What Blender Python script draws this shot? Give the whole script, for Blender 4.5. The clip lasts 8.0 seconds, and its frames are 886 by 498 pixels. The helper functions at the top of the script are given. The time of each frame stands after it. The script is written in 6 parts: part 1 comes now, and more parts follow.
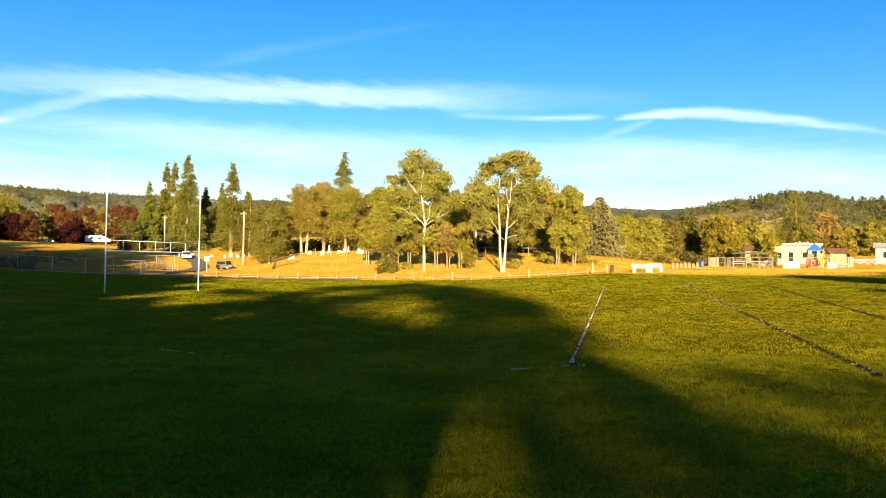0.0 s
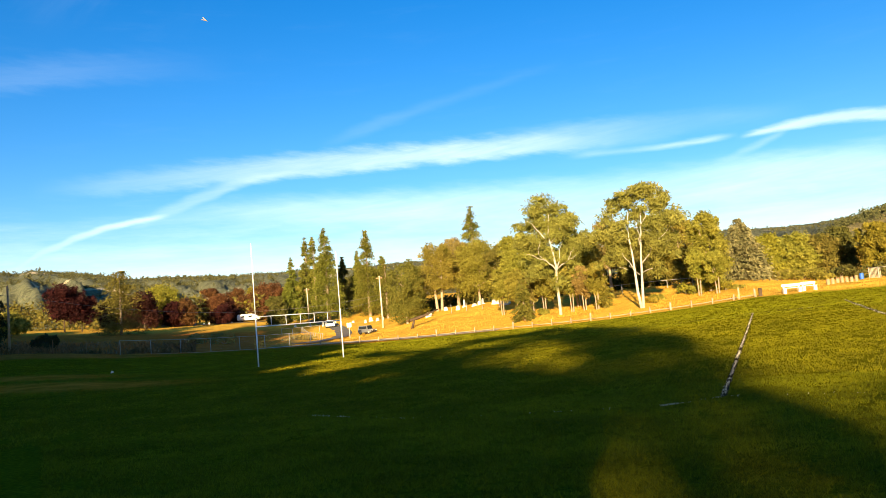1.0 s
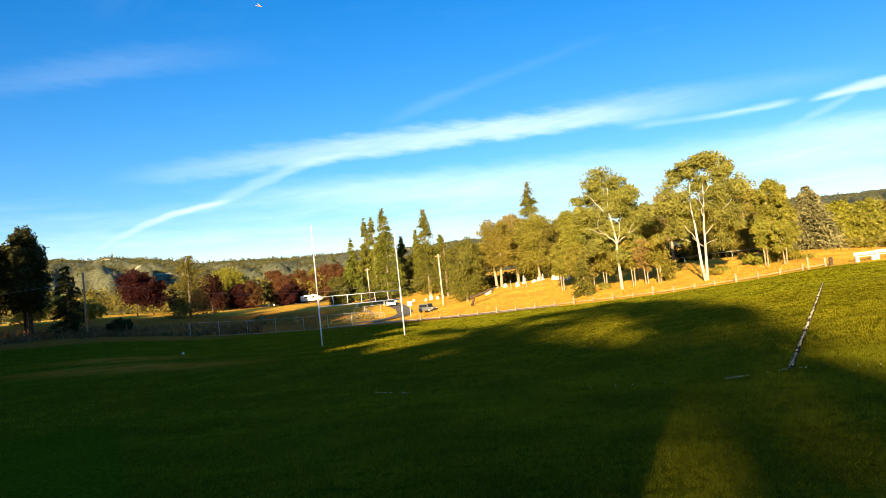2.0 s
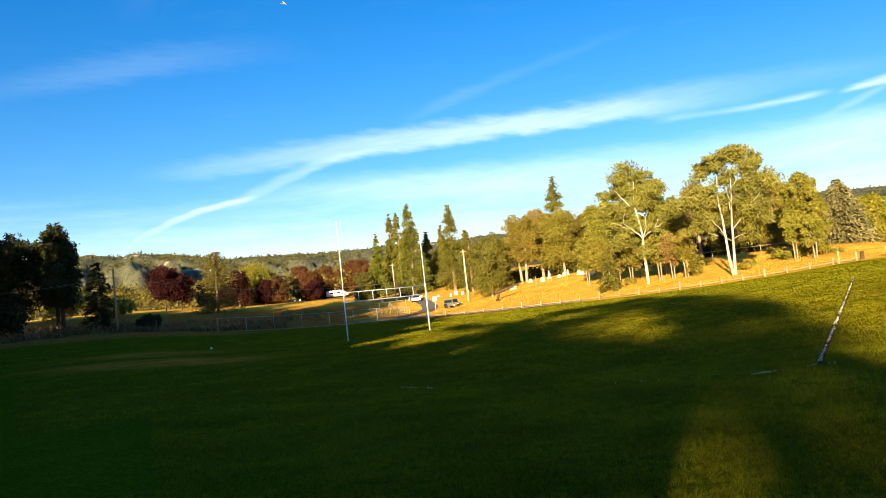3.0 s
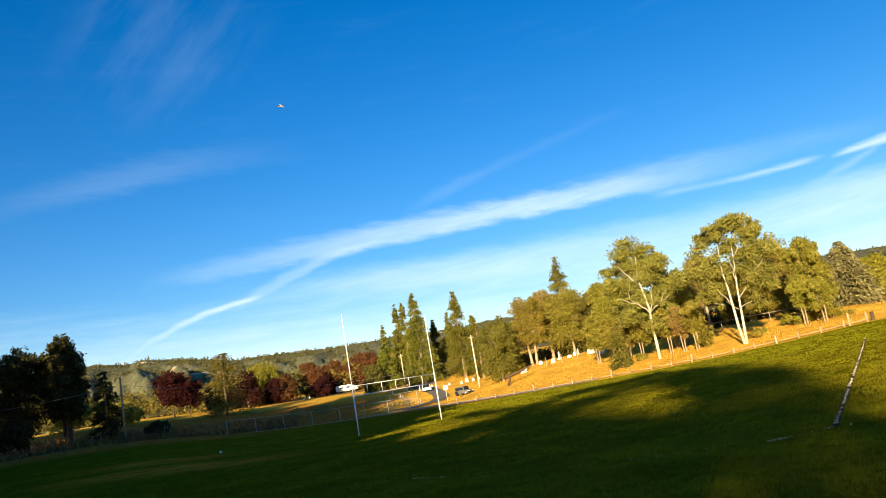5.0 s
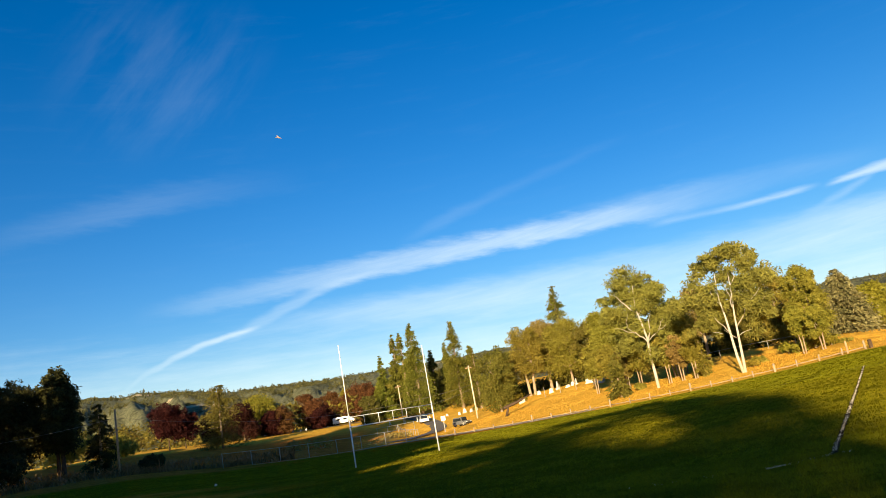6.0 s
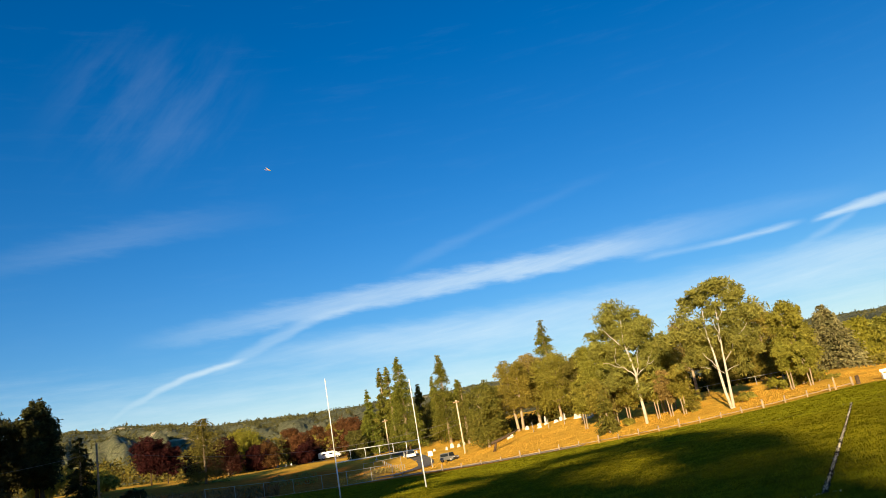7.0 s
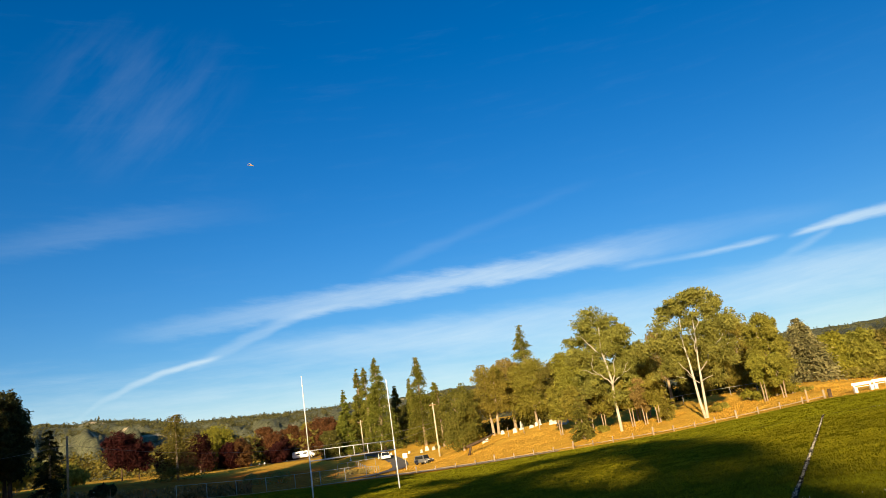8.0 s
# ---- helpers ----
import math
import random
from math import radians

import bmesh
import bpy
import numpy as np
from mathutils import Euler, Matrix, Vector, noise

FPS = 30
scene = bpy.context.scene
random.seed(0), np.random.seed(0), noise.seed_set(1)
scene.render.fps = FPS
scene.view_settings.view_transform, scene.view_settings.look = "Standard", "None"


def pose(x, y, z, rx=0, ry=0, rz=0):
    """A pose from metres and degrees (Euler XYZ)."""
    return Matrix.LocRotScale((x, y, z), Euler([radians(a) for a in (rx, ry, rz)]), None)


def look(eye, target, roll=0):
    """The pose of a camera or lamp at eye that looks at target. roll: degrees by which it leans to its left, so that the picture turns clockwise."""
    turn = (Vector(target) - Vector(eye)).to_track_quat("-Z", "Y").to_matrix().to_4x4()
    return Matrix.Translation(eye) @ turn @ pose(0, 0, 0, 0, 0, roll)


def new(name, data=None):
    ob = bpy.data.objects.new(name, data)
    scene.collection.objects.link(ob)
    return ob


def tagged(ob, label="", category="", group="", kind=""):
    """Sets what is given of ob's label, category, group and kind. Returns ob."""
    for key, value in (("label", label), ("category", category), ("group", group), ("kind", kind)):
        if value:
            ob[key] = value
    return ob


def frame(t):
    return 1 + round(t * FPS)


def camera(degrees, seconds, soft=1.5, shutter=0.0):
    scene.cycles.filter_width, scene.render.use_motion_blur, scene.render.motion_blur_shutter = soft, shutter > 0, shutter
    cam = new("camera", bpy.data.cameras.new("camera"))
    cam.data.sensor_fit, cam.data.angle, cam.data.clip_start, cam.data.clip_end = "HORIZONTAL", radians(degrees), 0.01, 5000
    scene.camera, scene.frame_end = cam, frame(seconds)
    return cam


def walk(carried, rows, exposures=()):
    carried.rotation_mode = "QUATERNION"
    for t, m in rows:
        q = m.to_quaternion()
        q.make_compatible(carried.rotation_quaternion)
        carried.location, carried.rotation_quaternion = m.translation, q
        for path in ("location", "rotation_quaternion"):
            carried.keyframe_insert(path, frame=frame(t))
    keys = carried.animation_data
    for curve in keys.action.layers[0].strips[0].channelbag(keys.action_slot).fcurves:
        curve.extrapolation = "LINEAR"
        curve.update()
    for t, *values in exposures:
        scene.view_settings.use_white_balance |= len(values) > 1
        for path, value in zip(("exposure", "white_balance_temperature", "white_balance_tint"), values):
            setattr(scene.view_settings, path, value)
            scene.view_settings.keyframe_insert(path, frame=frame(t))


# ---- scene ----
# ---- camera ----
cam = camera(60.0, 8.0, soft=0.65)
# t, x, y, z, tilt, lean, turn
PATH = [
    (0.0, -0.171, 0.182, 1.895, 91.071, -0.997, -0.019),
    (0.5, -0.181, 0.16, 1.903, 94.521, 1.816, 2.597),
    (1.0, -0.092, 0.071, 1.861, 95.113, 5.019, 10.134),
    (1.5, -0.052, 0.058, 1.847, 94.407, 6.073, 13.273),
    (3.0, -0.026, -0.012, 1.849, 93.727, 6.258, 16.504),
    (3.5, 0.011, -0.031, 1.837, 95.297, 6.93, 17.067),
    (4.0, 0.042, -0.052, 1.809, 97.68, 8.044, 17.351),
    (4.5, 0.065, -0.06, 1.787, 99.213, 9.236, 17.514),
    (6.0, 0.094, -0.092, 1.727, 102.583, 10.088, 17.191),
    (6.5, 0.115, -0.091, 1.701, 103.778, 10.274, 17.153),
    (7.0, 0.083, -0.049, 1.765, 104.885, 9.898, 16.248),
    (7.5, 0.054, -0.038, 1.754, 105.436, 8.869, 15.401),
    (8.0, 0.065, -0.022, 1.662, 104.827, 8.462, 14.406),
]
walk(cam, [(t, pose(x, y, z, rx, ry, rz)) for t, x, y, z, rx, ry, rz in PATH],
     exposures=[(0.0, 1.70, 6500, 10), (1.0, 1.66, 6480, 10), (1.5, 1.66, 6450, 10), (3.0, 1.66, 6400, 10), (4.5, 1.48, 6350, 10), (6.0, 1.20, 6300, 10), (6.5, 1.10, 6280, 10), (8.0, 1.01, 6250, 10)])

# ---- sun and sky ----
SUN_EL, SUN_AZ = 12.0, 178.5          # where the sun stands: degrees up, degrees clockwise from +y


def lay_sky():
    world = bpy.data.worlds.new("sky")
    scene.world = world
    world.use_nodes = True
    nt = world.node_tree
    nt.nodes.clear()
    link = nt.links.new

    def calc(op, a, b=None, c=None, clamp=False):
        n = nt.nodes.new("ShaderNodeMath")
        n.operation = op
        n.use_clamp = clamp
        for i, v in enumerate((a, b, c)):
            if v is None:
                continue
            if isinstance(v, (int, float)):
                n.inputs[i].default_value = v
            else:
                link(v, n.inputs[i])
        return n.outputs[0]

    sky = nt.nodes.new("ShaderNodeTexSky")
    sky.sky_type = "NISHITA"
    sky.sun_disc = False
    sky.sun_elevation = radians(SUN_EL)
    sky.sun_rotation = radians(SUN_AZ)
    sky.air_density, sky.dust_density, sky.ozone_density = 1.0, 0.6, 3.2
    tint = nt.nodes.new("ShaderNodeHueSaturation")
    tint.inputs["Saturation"].default_value = 1.345
    tint.inputs["Hue"].default_value = 0.509
    link(sky.outputs[0], tint.inputs["Color"])

    coord = nt.nodes.new("ShaderNodeTexCoord").outputs["Generated"]
    sep = nt.nodes.new("ShaderNodeSeparateXYZ")
    link(coord, sep.inputs[0])
    az = calc("MULTIPLY", calc("ARCTAN2", sep.outputs[0], sep.outputs[1]), 57.2958)
    el = calc("MULTIPLY", calc("ARCSINE", sep.outputs[2]), 57.2958)

    def grain(scale_az, scale_el, detail=5.0, shear=0.0, rough=0.6):
        v = nt.nodes.new("ShaderNodeCombineXYZ")
        link(calc("MULTIPLY", az, scale_az), v.inputs[0])
        link(calc("ADD", calc("MULTIPLY", el, scale_el), calc("MULTIPLY", az, shear)), v.inputs[1])
        n = nt.nodes.new("ShaderNodeTexNoise")
        n.inputs["Scale"].default_value = 1.0
        n.inputs["Detail"].default_value = detail
        n.inputs["Roughness"].default_value = rough
        link(v.outputs[0], n.inputs["Vector"])
        return n.outputs[0]

    wisps = grain(0.12, 0.9, 6.0, 0.0, 0.65)
    ripple = grain(0.35, 1.6, 4.0, 0.2)
    strands = grain(0.22, 2.6, 6.0, -0.25, 0.7)
    slant = nt.nodes.new("ShaderNodeCombineXYZ")
    link(calc("MULTIPLY", calc("SUBTRACT", az, el), 0.30), slant.inputs[0])
    link(calc("MULTIPLY", calc("ADD", az, el), 0.075), slant.inputs[1])
    feather = nt.nodes.new("ShaderNodeTexNoise")
    feather.inputs["Scale"].default_value, feather.inputs["Detail"].default_value, feather.inputs["Roughness"].default_value = 1.0, 5.0, 0.58
    link(slant.outputs[0], feather.inputs["Vector"])
    feathers = feather.outputs[0]

    def ramp(v, lo, hi):
        n = nt.nodes.new("ShaderNodeMapRange")
        n.interpolation_type = "SMOOTHSTEP"
        link(v, n.inputs["Value"])
        n.inputs["From Min"].default_value, n.inputs["From Max"].default_value = lo, hi
        return n.outputs["Result"]

    def streak(rows, up, down, fray, fibre):
        """A streak of ice cloud. Rows: azimuth, elevation, half width, strength; it ends in nothing at both ends."""
        at = nt.nodes.new("ShaderNodeMapRange")
        link(az, at.inputs["Value"])
        at.inputs["From Min"].default_value, at.inputs["From Max"].default_value = -60.0, 40.0
        course = nt.nodes.new("ShaderNodeValToRGB")
        course.color_ramp.interpolation = "CARDINAL"
        while len(course.color_ramp.elements) < len(rows):
            course.color_ramp.elements.new(0.5)
        for e, (a, h, w, k) in zip(course.color_ramp.elements, rows):
            e.position, e.color = (a + 60.0) / 100.0, (h / 40.0, w / 4.0, k, 1)
        link(at.outputs[0], course.inputs[0])
        parts = nt.nodes.new("ShaderNodeSeparateColor")
        link(course.outputs[0], parts.inputs[0])
        off = calc("SUBTRACT", el, calc("MULTIPLY", parts.outputs[0], 40.0))
        half = calc("MULTIPLY", parts.outputs[1], 4.0)
        off = calc("ADD", off, calc("MULTIPLY", calc("SUBTRACT", ripple, 0.5), fray))
        above_line = ramp(calc("SUBTRACT", off, half), up, -up * 0.4)
        below_line = ramp(calc("ADD", off, half), -down, down * 0.4)
        m = calc("MULTIPLY", calc("MULTIPLY", above_line, below_line), calc("MAXIMUM", parts.outputs[2], 0.0))
        return calc("MULTIPLY", m, calc("ADD", calc("MULTIPLY", strands, fibre), 1.0 - fibre * 0.5))

    layers = [streak(*row) for row in STREAKS]
    # pale veil low over the hills
    veil = calc("MULTIPLY", ramp(calc("ADD", el, calc("MULTIPLY", calc("SUBTRACT", wisps, 0.5), 6.0)), 10.0, 1.5), 0.56)
    # feathery cirrus high up
    patch = calc("MULTIPLY", ramp(az, -44.0, -36.0), ramp(az, -24.0, -33.0))
    patch = calc("MULTIPLY", patch, calc("MULTIPLY", ramp(el, 20.0, 25.0), ramp(el, 34.0, 28.0)))
    high = calc("MULTIPLY", calc("MULTIPLY", patch, ramp(feathers, 0.36, 0.76)), 0.042)
    high = calc("ADD", high, calc("MULTIPLY", ramp(wisps, 0.5, 0.85), 0.012))
    cover = calc("ADD", veil, high)
    for m in layers:
        cover = calc("ADD", cover, calc("MULTIPLY", m, calc("SUBTRACT", 1.0, cover, None, True)))
    cover = calc("MULTIPLY", cover, 1.0, None, True)
    above = ramp(el, -0.5, 0.5)
    cover = calc("MULTIPLY", cover, above)
    mix = nt.nodes.new("ShaderNodeMix")
    mix.data_type = "RGBA"
    link(cover, mix.inputs[0])
    link(tint.outputs[0], mix.inputs[6])
    mix.inputs[7].default_value = (*CLOUD, 1)
    back = nt.nodes.new("ShaderNodeBackground")
    back.inputs["Strength"].default_value = SKY
    link(mix.outputs[2], back.inputs["Color"])
    out = nt.nodes.new("ShaderNodeOutputWorld")
    link(back.outputs[0], out.inputs["Surface"])


SKY = 0.068
CLOUD = (6.6, 7.25, 7.0)
# each streak: its course, softness above and below, frayed edge, fibres
TRAIL_LOW = [(-40.5, 4.6, 0.05, 0.0), (-38, 6.2, 0.10, 0.10), (-36, 7.2, 0.13, 0.24), (-34, 7.92, 0.13, 0.38), (-32, 8.4, 0.11, 0.46), (-30.2, 8.66, 0.05, 0.42), (-29.0, 8.85, 0.03, 0.0)]
TRAIL_MID = [(-32, 8.1, 0.1, 0.0), (-30, 8.85, 0.2, 0.12), (-28, 9.65, 0.26, 0.17), (-25.5, 10.5, 0.22, 0.22), (-23.5, 11.05, 0.16, 0.26), (-21.5, 11.4, 0.14, 0.18), (-18.7, 11.8, 0.1, 0.0)]
MAIN_BAND = [(-38, 10.6, 0.2, 0.0), (-33.8, 10.95, 0.35, 0.10), (-28, 11.45, 0.48, 0.20), (-22.2, 11.83, 0.52, 0.30), (-17, 12.03, 0.50, 0.37), (-12, 12.13, 0.46, 0.44), (-7.5, 12.13, 0.44, 0.46), (-3.5, 12.08, 0.42, 0.36), (0, 11.95, 0.40, 0.20), (4.5, 11.7, 0.3, 0.0)]
UPPER_VEIL = [(-7, 12.7, 0.3, 0.0), (-2, 12.6, 0.5, 0.12), (2, 12.35, 0.7, 0.15), (6.3, 12.2, 0.6, 0.10), (9.1, 12.25, 0.4, 0.06), (12, 12.16, 0.25, 0.06), (17, 11.7, 0.2, 0.0)]
THIN_TRAIL = [(0.0, 10.95, 0.05, 0.0), (1.8, 10.92, 0.10, 0.16), (4, 10.84, 0.08, 0.14), (5.6, 10.8, 0.06, 0.20), (8, 10.77, 0.08, 0.34), (10.8, 10.8, 0.07, 0.30), (12.2, 10.83, 0.03, 0.0)]
EAST_BAND = [(12.2, 10.6, 0.03, 0.0), (13.2, 10.72, 0.07, 0.44), (15.4, 10.86, 0.15, 0.50), (18, 10.9, 0.24, 0.48), (20.5, 10.65, 0.27, 0.44), (23, 10.3, 0.24, 0.40), (26, 9.75, 0.15, 0.34), (29.7, 8.95, 0.06, 0.16), (33, 8.0, 0.05, 0.0)]
BRANCH = [(10.2, 9.0, 0.1, 0.0), (12.0, 9.5, 0.12, 0.10), (13.6, 9.98, 0.10, 0.15), (15.0, 10.45, 0.05, 0.12), (16.0, 10.8, 0.03, 0.0)]
DIAGONAL = [(-18.5, 13.3, 0.1, 0.0), (-16.2, 14.0, 0.22, 0.035), (-14, 14.65, 0.24, 0.05), (-11, 15.4, 0.16, 0.04), (-7.5, 16.2, 0.1, 0.03), (-3.9, 16.9, 0.08, 0.025), (1, 17.7, 0.05, 0.0)]
WEST_WISP = [(-50, 15.4, 0.3, 0.0), (-44.4, 16.65, 0.35, 0.035), (-40.5, 17.5, 0.42, 0.06), (-36.5, 18.25, 0.50, 0.065), (-32, 18.8, 0.5, 0.04), (-24, 19.1, 0.5, 0.0)]
LOW_WHITE = [(-33, 8.2, 0.1, 0.0), (-28, 8.75, 0.2, 0.12), (-23, 8.75, 0.45, 0.24), (-16, 8.45, 0.65, 0.32), (-8, 8.2, 0.8, 0.30), (0, 7.9, 0.9, 0.24), (7, 7.8, 0.9, 0.22), (14, 7.9, 0.8, 0.28), (21, 7.5, 0.6, 0.26), (27.8, 6.5, 0.5, 0.16), (36, 5.0, 0.3, 0.0)]
STREAKS = [
    (TRAIL_LOW, 0.22, 0.22, 0.25, 0.3),
    (TRAIL_MID, 0.45, 0.35, 0.5, 0.7),
    (MAIN_BAND, 0.85, 0.6, 1.1, 0.9),
    (UPPER_VEIL, 0.7, 0.9, 0.8, 0.9),
    (THIN_TRAIL, 0.28, 0.25, 0.35, 0.9),
    (EAST_BAND, 0.35, 0.28, 0.45, 0.6),
    (BRANCH, 0.3, 0.3, 0.3, 0.7),
    (DIAGONAL, 0.5, 0.5, 0.4, 0.8),
    (WEST_WISP, 1.2, 0.8, 1.2, 1.0),
    (LOW_WHITE, 1.2, 1.4, 1.0, 0.9),
]
lay_sky()
sun = new("sun", bpy.data.lights.new("sun", "SUN"))
sun.data.energy, sun.data.angle, sun.data.color = 5.2, radians(0.9), (1.0, 0.765, 0.43)
_e, _a = radians(SUN_EL), radians(SUN_AZ)
sun.matrix_world = look((0, 0, 300), Vector((0, 0, 300)) - Vector((math.sin(_a) * math.cos(_e), math.cos(_a) * math.cos(_e), math.sin(_e))))

# ---- materials ----
def material(name):
    m = bpy.data.materials.new(name)
    m.use_nodes = True
    nt = m.node_tree
    return m, nt, nt.nodes["Principled BSDF"], nt.nodes["Material Output"]


def noise_node(nt, scale, detail=4.0, rough=0.55, space="Object"):
    n = nt.nodes.new("ShaderNodeTexNoise")
    n.inputs["Scale"].default_value, n.inputs["Detail"].default_value, n.inputs["Roughness"].default_value = scale, detail, rough
    nt.links.new(nt.nodes.new("ShaderNodeTexCoord").outputs[space], n.inputs["Vector"])
    return n


def ramp_node(nt, source, stops):
    r = nt.nodes.new("ShaderNodeValToRGB")
    while len(r.color_ramp.elements) < len(stops):
        r.color_ramp.elements.new(0.5)
    for e, (p, c) in zip(r.color_ramp.elements, stops):
        e.position, e.color = p, (*c, 1)
    nt.links.new(source, r.inputs[0])
    return r.outputs[0]


def blend(nt, fac, a, b, how="MIX"):
    n = nt.nodes.new("ShaderNodeMix")
    n.data_type, n.blend_type = "RGBA", how
    for i, v in ((0, fac), (6, a), (7, b)):
        if isinstance(v, (int, float)):
            n.inputs[i].default_value = v
        elif isinstance(v, tuple):
            n.inputs[i].default_value = (*v, 1)
        else:
            nt.links.new(v, n.inputs[i])
    return n.outputs[2]


def bump(nt, bsdf, source, strength, distance=0.02):
    b = nt.nodes.new("ShaderNodeBump")
    b.inputs["Strength"].default_value, b.inputs["Distance"].default_value = strength, distance
    nt.links.new(source, b.inputs["Height"])
    nt.links.new(b.outputs[0], bsdf.inputs["Normal"])


def worn(name, dark, light, rough=0.7, scale=3.0, metallic=0.0, relief=0.15, space="Object", shine=0.5):
    """A solid surface with large stains, fine grain and a little relief."""
    m, nt, p, _ = material(name)
    big, fine = noise_node(nt, scale, 5.0, 0.6, space), noise_node(nt, scale * 14, 3.0, 0.6, space)
    c = ramp_node(nt, big.outputs[0], [(0.3, dark), (0.7, light)])
    c = blend(nt, 0.25, c, ramp_node(nt, fine.outputs[0], [(0.35, dark), (0.65, light)]))
    nt.links.new(c, p.inputs["Base Color"])
    p.inputs["Roughness"].default_value, p.inputs["Metallic"].default_value = rough, metallic
    p.inputs["Specular IOR Level"].default_value = shine
    bump(nt, p, fine.outputs[0], relief, 0.01)
    return m


def leafy(name, dark, mid, light, through_light=0.3):
    """Foliage: every spray has its own shade; some light passes through."""
    dark, light = (tuple(a + (b - a) * 0.08 for a, b in zip(c, mid)) for c in (dark, light))
    m, nt, p, out = material(name)
    geo, info = nt.nodes.new("ShaderNodeNewGeometry"), nt.nodes.new("ShaderNodeObjectInfo")
    c = ramp_node(nt, geo.outputs["Random Per Island"], [(0.05, dark), (0.5, mid), (0.95, light)])
    patch = noise_node(nt, 0.45, 3.0)
    c = blend(nt, 0.45, c, ramp_node(nt, patch.outputs[0], [(0.35, dark), (0.65, light)]))
    hue = nt.nodes.new("ShaderNodeHueSaturation")
    shift = nt.nodes.new("ShaderNodeMapRange")
    nt.links.new(info.outputs["Random"], shift.inputs["Value"])
    shift.inputs["To Min"].default_value, shift.inputs["To Max"].default_value = 0.485, 0.515
    nt.links.new(shift.outputs[0], hue.inputs["Hue"])
    nt.links.new(c, hue.inputs["Color"])
    c = hue.outputs[0]
    nt.links.new(c, p.inputs["Base Color"])
    p.inputs["Roughness"].default_value = 0.7
    p.inputs["Specular IOR Level"].default_value = 0.06
    tr = nt.nodes.new("ShaderNodeBsdfTranslucent")
    nt.links.new(c, tr.inputs["Color"])
    mix = nt.nodes.new("ShaderNodeMixShader")
    mix.inputs[0].default_value = through_light
    nt.links.new(p.outputs[0], mix.inputs[1])
    nt.links.new(tr.outputs[0], mix.inputs[2])
    nt.links.new(mix.outputs[0], out.inputs["Surface"])
    return m


def ground_material():
    """Mown grass inside the field's edge, dry straw-coloured grass outside, bare dirt patches."""
    m, nt, p, _ = material("ground")
    att = nt.nodes.new("ShaderNodeAttribute")
    att.attribute_name = "outward"
    bare = nt.nodes.new("ShaderNodeAttribute")
    bare.attribute_name = "bare"
    wide, mid, fine = noise_node(nt, 0.06, 4.0), noise_node(nt, 0.7, 6.0, 0.7), noise_node(nt, 13.0, 6.0, 0.8)
    turf = ramp_node(nt, fine.outputs[0], [(0.36, (0.022, 0.024, 0.002)), (0.5, (0.125, 0.122, 0.004)), (0.66, (0.31, 0.285, 0.010))])
    turf = blend(nt, 0.4, turf, ramp_node(nt, mid.outputs[0], [(0.3, (0.06, 0.06, 0.002)), (0.7, (0.20, 0.18, 0.007))]))
    turf = blend(nt, 0.3, turf, ramp_node(nt, wide.outputs[0], [(0.35, (0.07, 0.066, 0.003)), (0.65, (0.13, 0.112, 0.005))]))
    straw = ramp_node(nt, mid.outputs[0], [(0.25, (0.50, 0.262, 0.032)), (0.5, (0.72, 0.412, 0.05)), (0.75, (0.86, 0.53, 0.085))])
    straw = blend(nt, 0.35, straw, ramp_node(nt, fine.outputs[0], [(0.3, (0.42, 0.22, 0.028)), (0.7, (0.82, 0.49, 0.075))]))
    drift = noise_node(nt, 0.32, 5.0, 0.65)
    straw = blend(nt, ramp_node(nt, drift.outputs[0], [(0.46, (0, 0, 0)), (0.62, (0.42, 0.42, 0.42))]), straw, ramp_node(nt, fine.outputs[0], [(0.35, (0.33, 0.16, 0.02)), (0.65, (0.62, 0.34, 0.045))]))
    litter_at = nt.nodes.new("ShaderNodeAttribute")
    litter_at.attribute_name = "litter"
    litter = ramp_node(nt, mid.outputs[0], [(0.3, (0.28, 0.082, 0.015)), (0.55, (0.48, 0.155, 0.026)), (0.8, (0.64, 0.24, 0.048))])
    soil = ramp_node(nt, mid.outputs[0], [(0.3, (0.42, 0.145, 0.012)), (0.7, (0.62, 0.24, 0.028))])
    wob = nt.nodes.new("ShaderNodeMath")
    wob.operation = "MULTIPLY_ADD"
    nt.links.new(mid.outputs[0], wob.inputs[0])
    wob.inputs[1].default_value = 0.03
    nt.links.new(att.outputs["Fac"], wob.inputs[2])
    edge = nt.nodes.new("ShaderNodeMapRange")
    nt.links.new(wob.outputs[0], edge.inputs["Value"])
    edge.inputs["From Min"].default_value, edge.inputs["From Max"].default_value = 0.99, 1.015
    c = blend(nt, edge.outputs[0], turf, straw)
    worn_fac = nt.nodes.new("ShaderNodeMath")
    worn_fac.operation = "MULTIPLY"
    nt.links.new(bare.outputs["Fac"], worn_fac.inputs[0])
    nt.links.new(ramp_node(nt, mid.outputs[0], [(0.3, (0.45, 0.45, 0.45)), (0.55, (1, 1, 1))]), worn_fac.inputs[1])
    c = blend(nt, worn_fac.outputs[0], c, soil)
    c = blend(nt, litter_at.outputs["Fac"], c, litter)
    nt.links.new(c, p.inputs["Base Color"])
    p.inputs["Roughness"].default_value = 0.9
    p.inputs["Specular IOR Level"].default_value = 0.0
    tufts = noise_node(nt, 3.2, 5.0, 0.75)
    height = nt.nodes.new("ShaderNodeMath")
    height.operation = "MULTIPLY_ADD"
    nt.links.new(tufts.outputs[0], height.inputs[0])
    height.inputs[1].default_value = 2.2
    nt.links.new(fine.outputs[0], height.inputs[2])
    bump(nt, p, height.outputs[0], 0.7, 0.06)
    return m


